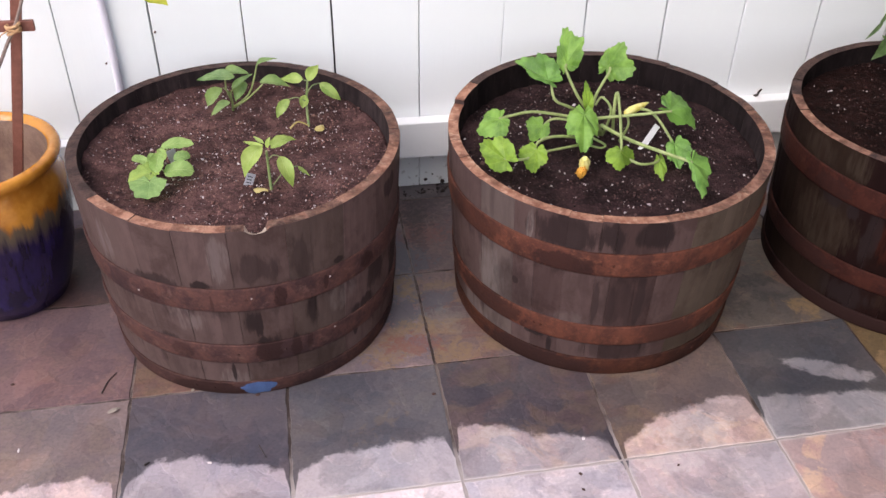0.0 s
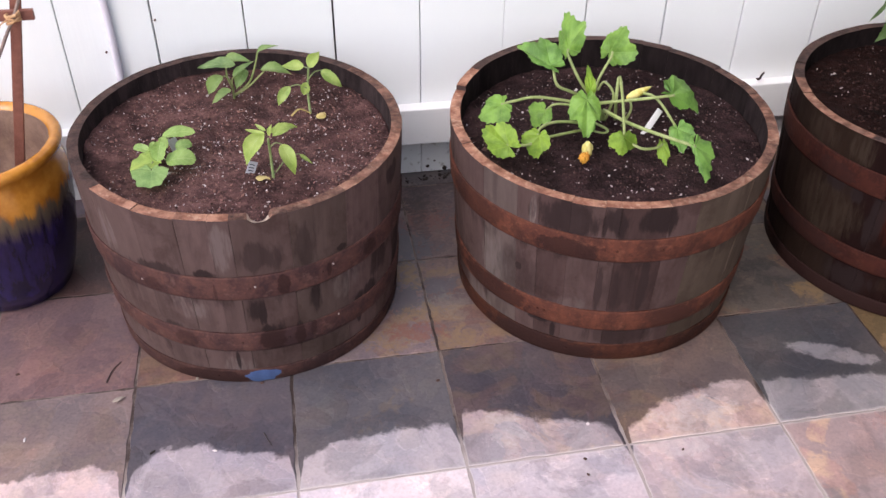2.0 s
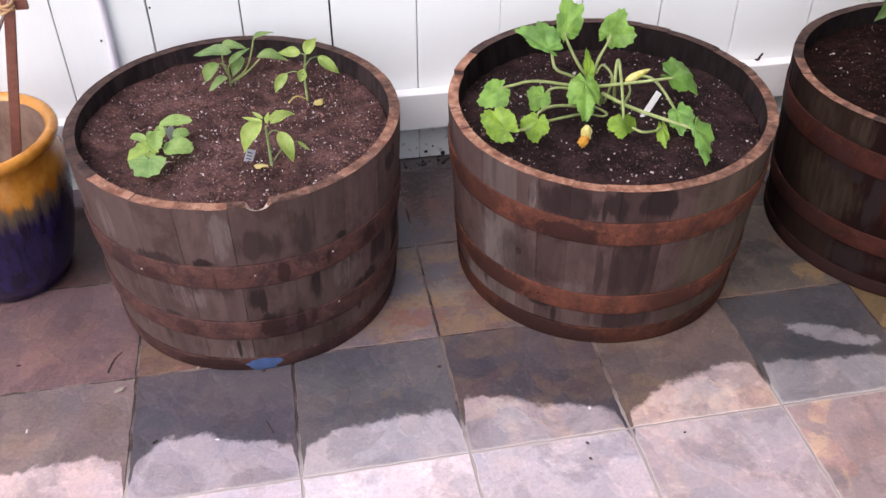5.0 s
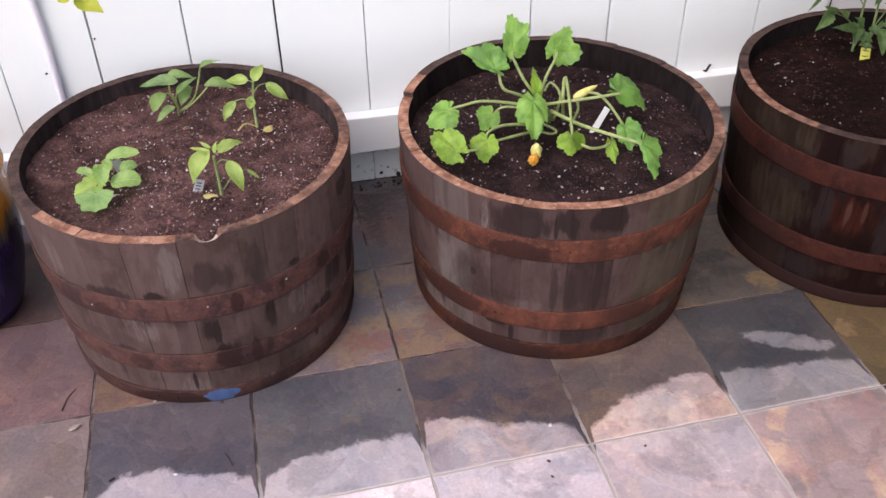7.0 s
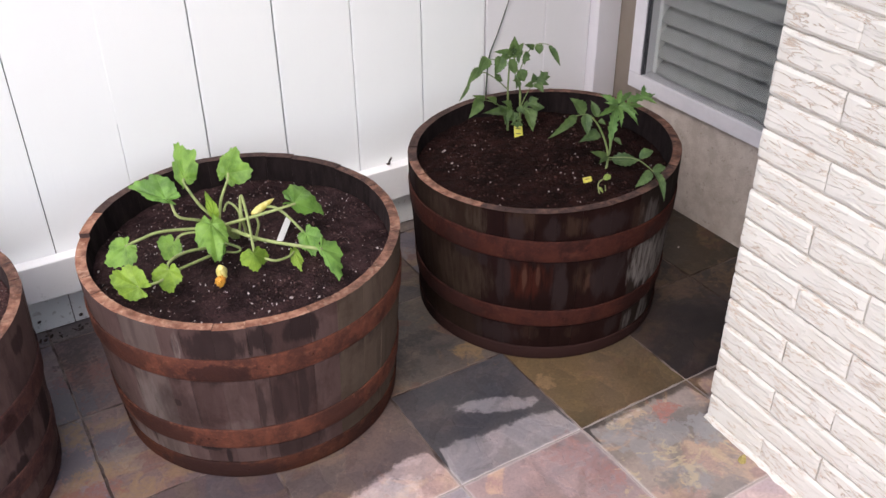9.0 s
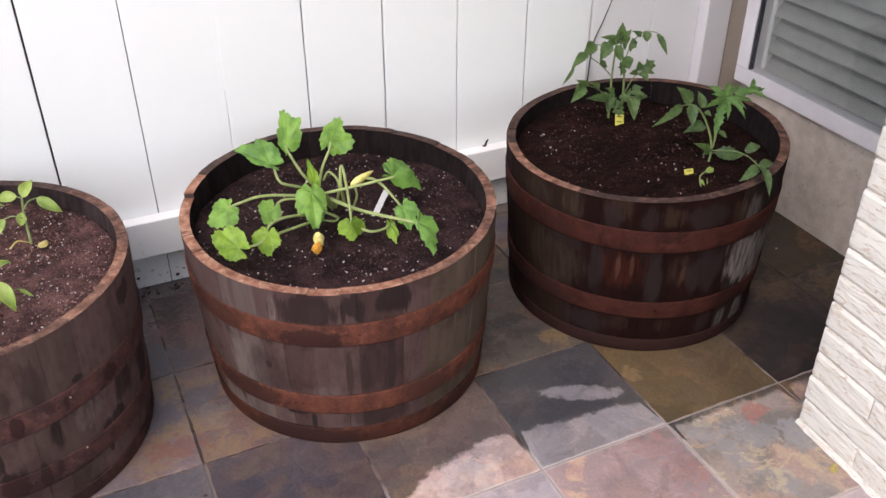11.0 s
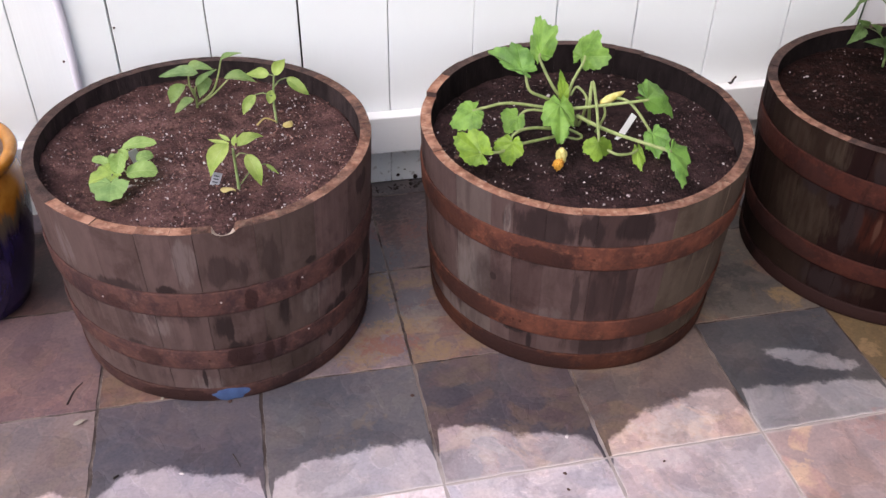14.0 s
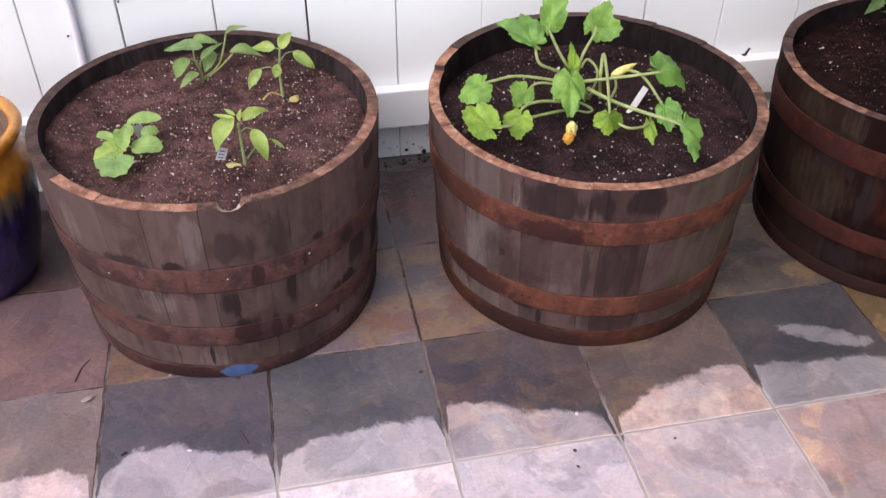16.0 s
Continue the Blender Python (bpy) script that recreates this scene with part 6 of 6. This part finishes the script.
p = Plant("tomato_plant", (1.244, 0.065, 0.364), "tomato plant with serrated green leaflets leaning over the barrel rim", "tomato plant", "serrate", TOMATO, STALK2, 'tomato plants', hint=(-0.3, -0.6, 0.7), seed=9)
p.leaf((1.203, 0.102, 0.516), (1.165, 0.112, 0.559), 0.034)
p.leaf((1.240, 0.102, 0.498), (1.236, 0.122, 0.532), 0.025)
p.leaf((1.168, 0.092, 0.522), (1.060, 0.052, 0.509), 0.023)
p.leaf((1.198, 0.092, 0.518), (1.183, 0.062, 0.480), 0.029)
p.leaf((1.230, 0.082, 0.468), (1.158, 0.062, 0.470), 0.031)
p.kind, p.blade = "toothed", TOMATO_TIP
p.leaf((1.316, 0.120, 0.502), (1.277, 0.140, 0.531), 0.023)
p.leaf((1.316, 0.120, 0.502), (1.240, 0.100, 0.498), 0.020)
p.leaf((1.309, 0.115, 0.500), (1.250, 0.060, 0.435), 0.032)
p.leaf((1.319, 0.120, 0.504), (1.353, 0.150, 0.523), 0.019)
p.leaf((1.322, 0.120, 0.498), (1.360, 0.090, 0.477), 0.020)
p.leaf((1.321, 0.120, 0.501), (1.397, 0.110, 0.483), 0.019)
p.leaf((1.320, 0.120, 0.501), (1.276, 0.120, 0.519), 0.019)
p.leaf((1.321, 0.120, 0.504), (1.389, 0.150, 0.508), 0.020)
p.leaf((1.351, 0.125, 0.502), (1.438, 0.120, 0.503), 0.030)
p.leaf((1.318, 0.118, 0.502), (1.345, 0.070, 0.462), 0.018)
p.leaf((1.318, 0.118, 0.502), (1.290, 0.070, 0.470), 0.018)
p.leaf((1.395, 0.122, 0.503), (1.425, 0.150, 0.520), 0.016)
p.leaf((1.390, 0.122, 0.503), (1.420, 0.090, 0.490), 0.016)
p.kind, p.blade = "serrate", TOMATO
p.leaf((1.256, 0.075, 0.391), (1.201, 0.070, 0.430), 0.025)
p.leaf((1.271, 0.070, 0.390), (1.335, 0.040, 0.386), 0.038)
p.leaf((1.258, 0.075, 0.403), (1.223, 0.060, 0.398), 0.018)
p.leaf((1.298, 0.100, 0.427), (1.307, 0.080, 0.416), 0.014)
p.leaf((1.240, 0.095, 0.490), (1.249, 0.080, 0.484), 0.014)
p.stalk([(1.227, 0.055, 0.345), (1.257, 0.070, 0.385), (1.258, 0.080, 0.427), (1.240, 0.092, 0.477), (1.215, 0.095, 0.508)], 0.0028, "stem")
p.stalk([(1.267, 0.078, 0.402), (1.293, 0.100, 0.437), (1.318, 0.120, 0.502)], 0.0026, "stem")
p.stalk([(1.224, 0.093, 0.501), (1.198, 0.092, 0.518), (1.162, 0.092, 0.521)], 0.0014, "petiole")
p.stalk([(1.257, 0.072, 0.393), (1.273, 0.070, 0.390)], 0.0014, "petiole")
p.leaf((1.241, -0.052, 0.455), (1.284, -0.049, 0.460), 0.025)
p.leaf((1.220, -0.113, 0.455), (1.164, -0.126, 0.437), 0.025)
p.leaf((1.225, -0.116, 0.455), (1.193, -0.189, 0.425), 0.020)
p.leaf((1.224, -0.113, 0.455), (1.260, -0.117, 0.455), 0.022)
p.stalk([(1.259, 0.068, 0.400), (1.243, -0.013, 0.440), (1.233, -0.066, 0.455), (1.223, -0.118, 0.455)], 0.0014, "petiole")

p = Plant("seedling", (1.161, -0.02, 0.364), "tiny pale seedling in the dark soil", "seedling", "ovate", PEPPER, STALK, '', seed=10)
p.stalk([(1.161, -0.020, 0.370), (1.174, 0.002, 0.385), (1.192, 0.002, 0.395)], 0.0016, "stem")
p.stalk([(1.177, -0.022, 0.370), (1.188, -0.006, 0.380)], 0.0013, "stem")
p.leaf((1.188, 0.001, 0.392), (1.212, 0.005, 0.395), 0.016)
p.leaf((1.169, -0.003, 0.380), (1.173, -0.020, 0.370), 0.009)


def marker(at, top, width, material, label, bars=2, ink=INK):
    """A flat plant marker pushed into the soil, with printed bars."""
    a, b = Vector(at), Vector(top)
    up = (b - a).normalized()
    side = Vector((1, 0.1, 0)) - up * Vector((1, 0.1, 0)).dot(up)
    side.normalize()
    face = side.cross(up)
    m = Matrix((side, face, up)).transposed().to_4x4()
    m.translation = a
    root = thing("plant_marker", a, label, "plant marker", "plant markers")
    h = (b - a).length
    rot = m.to_3x3().to_4x4()
    bm = bmesh.new()
    box(bm, -width / 2, width / 2, -0.0006, 0.0006, -0.02, h, 0.0005)
    bmesh.ops.transform(bm, matrix=rot, verts=bm.verts)
    part("stake", bm, material, root, smooth=False)
    for i in range(bars):
        bm = bmesh.new()
        z = h * (0.35 + 0.4 * i / max(bars - 1, 1))
        box(bm, -width * 0.32, width * 0.25, 0.0007, 0.0010, z, z + h * 0.07)
        bmesh.ops.transform(bm, matrix=rot, verts=bm.verts)
        part("print_bar", bm, ink, root, smooth=False)
    return root


marker((0.466, 0.195, 0.364), (0.500, 0.214, 0.402), 0.014, TAGWHITE, "blank white plastic plant marker leaning in the soil", 0)
marker((-0.341, 0.152, 0.371), (-0.329, 0.156, 0.400), 0.017, TAGGREY, "small grey plastic plant marker beside a pepper plant", 3)
marker((-0.473, 0.246, 0.375), (-0.484, 0.246, 0.412), 0.019, TAGGREY, "small grey plastic plant marker beside a squash seedling", 0)
marker((1.180, 0.325, 0.366), (1.187, 0.340, 0.393), 0.027, TAGYELLOW, "small yellow plastic plant marker at a tomato plant", 2)
marker((1.170, 0.030, 0.366), (1.172, 0.041, 0.385), 0.026, TAGYELLOW, "small yellow plastic plant marker beside a seedling", 2)


def fallen_leaf(at, size, turn, material, label, long=2.2):
    bm = leaf_bmesh("ovate", (0, 0, 0), (size * math.cos(turn), size * math.sin(turn), 0.001), size / long * 1.3, (0, 0, 1), -0.6, random.Random(int(size * 1e4)))
    ob = part("fallen_leaf", bm, material, at=at)
    return tagged(ob, label, "leaf", "fallen leaves")


fallen_leaf((-0.328, 0.128, 0.382), 0.030, -0.4, DRYLEAF, "pale dried leaf lying on the soil")
fallen_leaf((-0.196, 0.330, 0.382), 0.026, 1.0, DRYLEAF, "yellowed dead leaf lying on the soil", 1.5)
bm = tube(bmesh.new(), [(-0.038, -0.004, 0.0), (-0.02, 0.002, 0.011), (0.002, 0.002, 0.0)], 0.0022, 0.6, 8, 6)
tagged(part("dry_twig", bm, DRYLEAF, at=(-0.213, 0.357, 0.380)), "curled dry stalk lying on the soil", "twig")
fallen_leaf((1.126, -0.562, 0.004), 0.030, 0.5, DRYLEAF, "small dry yellow leaf on the slate floor")
for i, (x, y) in enumerate(((-0.801, -0.104), (-0.452, -0.19), (0.245, -0.245), (0.21, -0.36), (0.40, -0.335), (1.60, 0.12))):
    bm = bmesh.new()
    bmesh.ops.create_icosphere(bm, subdivisions=2, radius=1.0, matrix=Matrix.LocRotScale((0, 0, 0.002), Euler((0, 0, i * 1.3)), (0.0022 + 0.001 * (i % 3 == 2), 0.0055 - 0.0006 * i, 0.0016)))
    tagged(part("petal_scrap", bm, PERLITE if i not in (3, 4) else BARK, at=(x, y, 0)), "tiny scrap of plant litter on the slate floor", "litter", "scraps on the floor")

for way, thick, label in ((((-0.667, 0.021), (-0.658, 0.054), (-0.644, 0.075)), 0.0014, "thin dark curved twig on the slate beside a barrel"),
                          (((-0.569, -0.178), (-0.560, -0.172)), 0.0022, "short dark bit of twig on the slate floor"),
                          (((-0.362, -0.164), (-0.349, -0.196)), 0.0012, "thin dark plant fibre lying on the slate floor")):
    a = Vector((*way[0], 0.003))
    bm = tube(bmesh.new(), [Vector((*q, 0.003)) - a for q in way], thick, 0.6, 6, 4)
    tagged(part("twig", bm, LITTER, at=a), label, "twig", "twigs on the floor")
fallen_leaf((-0.650, -0.036, 0.004), 0.026, 0.35, CHAFF, "pale dry leaf flake on the slate floor", 3.0)
rng = random.Random(44)
for x, y in ((-0.500, 0.034), (-0.490, 0.003), (-0.363, -0.031), (-0.845, 0.075), (-0.017, -0.085), (-0.154, 0.089), (0.215, -0.325)):
    bm = bmesh.new()
    bmesh.ops.create_icosphere(bm, subdivisions=2, radius=1.0)
    for v in bm.verts:
        v.co = v.co * (1 + 0.4 * noise.noise(v.co * 1.7 + Vector((x * 9, y * 9, 0))))
        v.co = Vector((v.co.x * 0.0042, v.co.y * 0.003, v.co.z * 0.0018 + 0.0018))
    ob = part("crumb", bm, BARK if x > 0.1 or rng.random() < 0.4 else CHAFF, at=(x, y, 0))
    ob.rotation_euler = (0, 0, rng.uniform(0, 6))
    tagged(ob, "small crumb of dry plant litter on the slate", "litter", "crumbs on the floor")

# ---- glazed pot with a trellis and a climbing twig ----
POT = Vector((-0.897, 0.390, 0))
pot = thing("glazed_pot", POT, "round ceramic pot, amber glaze dripping over dark blue", "pot")
bm = bmesh.new()
lathe(bm, [(0.0005, 0.002), (0.105, 0.002), (0.118, 0.006), (0.134, 0.05), (0.152, 0.12), (0.164, 0.19), (0.170, 0.25), (0.170, 0.29), (0.164, 0.312), (0.160, 0.322),
           (0.162, 0.332), (0.171, 0.340), (0.175, 0.350), (0.172, 0.359), (0.164, 0.363), (0.154, 0.360), (0.148, 0.350)], 96)
part("body", bm, GLAZE, pot)
bm = bmesh.new()
lathe(bm, [(0.148, 0.350), (0.146, 0.32), (0.150, 0.27), (0.146, 0.20), (0.0005, 0.192)], 96)
part("inside", bm, POTINSIDE, pot, "brown clay inside of the pot with dry soil")
trellis = thing("trellis", POT + Vector((0.03, 0.0, 0.195)), "red-brown stained wooden plant trellis standing in the pot", "trellis")


def lath(root, a, b, w, d, name):
    a, b = Vector(a), Vector(b)
    up = (b - a).normalized()
    side = (Vector((1, 0, 0)) - up * up.x) if abs(up.x) < 0.8 else (Vector((0, 0, 1)) - up * up.z)
    side.normalize()
    m = Matrix((side, up.cross(side), up)).transposed().to_4x4()
    bm = bmesh.new()
    box(bm, -w / 2, w / 2, -d / 2, d / 2, 0, (b - a).length, 0.0012)
    bmesh.ops.transform(bm, matrix=Matrix.Translation(a - root.location) @ m, verts=bm.verts)
    return part(name, bm, STAKE, root, smooth=False)


lath(trellis, (-0.842, 0.395, 0.196), (-0.650, 0.372, 0.975), 0.019, 0.012, "upright")
lath(trellis, (-0.872, 0.385, 0.196), (-0.905, 0.365, 0.975), 0.019, 0.012, "upright")
lath(trellis, (-0.960, 0.366, 0.634), (-0.700, 0.366, 0.630), 0.020, 0.010, "crossbar")
lath(trellis, (-0.960, 0.362, 0.86), (-0.640, 0.362, 0.86), 0.020, 0.010, "crossbar")
vine = Plant("climbing_twig", (-0.93, 0.37, 0.197), "thin bare twig tied to the trellis with a few yellow-green leaves", "plant", "ovate", LIME, TWIG, seed=21)
vine.stalk([(-0.93, 0.37, 0.195), (-0.83, 0.345, 0.46), (-0.762, 0.345, 0.585), (-0.728, 0.35, 0.64), (-0.70, 0.36, 0.70), (-0.66, 0.37, 0.80), (-0.56, 0.38, 0.86), (-0.475, 0.38, 0.80)], 0.0034, "twig")
bm = bmesh.new()
for lift, lean in ((-0.007, 0.5), (-0.002, -0.35), (0.004, 0.15)):
    loop = [(0.0125 * math.cos(q * 0.7854), 0.011 * math.sin(q * 0.7854), lift + lean * 0.012 * math.cos(q * 0.7854)) for q in range(9)]
    tube(bm, loop, 0.0028, 1.0, 6, 3)
tube(bm, [(-0.010, -0.008, -0.004), (-0.020, -0.012, -0.008), (-0.026, -0.010, -0.016)], 0.0018, 0.6, 6, 4)
tube(bm, [(0.008, -0.010, 0.004), (0.012, -0.016, 0.012), (0.018, -0.014, 0.016)], 0.0018, 0.6, 6, 4)
tie = part("tie", bm, TWINE, vine.root, "tan raffia tie round trellis and twig", at=Vector((-0.735, 0.356, 0.632)) - vine.at)
vine.leaf((-0.499, 0.380, 0.683), (-0.453, 0.360, 0.657), 0.042)
vine.leaf((-0.481, 0.380, 0.731), (-0.442, 0.360, 0.705), 0.021)
vine.leaf((-0.490, 0.380, 0.706), (-0.529, 0.380, 0.677), 0.046)
vine.leaf((-0.475, 0.380, 0.746), (-0.507, 0.380, 0.728), 0.023)
vine.stalk([(-0.464, 0.380, 0.796), (-0.484, 0.380, 0.726), (-0.497, 0.380, 0.685)], 0.0016, "stem")
vine.stalk([(-0.483, 0.380, 0.728), (-0.513, 0.380, 0.722), (-0.535, 0.380, 0.730)], 0.0016, "stem")
# thin grass blade in front of a board joint
bm = tube(bmesh.new(), [(1.283, 0.634, 0.2135), (1.286, 0.637, 0.36), (1.297, 0.640, 0.459), (1.323, 0.640, 0.52), (1.350, 0.640, 0.587), (1.378, 0.639, 0.66)], 0.0030, 0.25, 5, 6)
tagged(part("grass_blade", bm, GRASS), "long thin dark green grass blade against the fence", "grass")
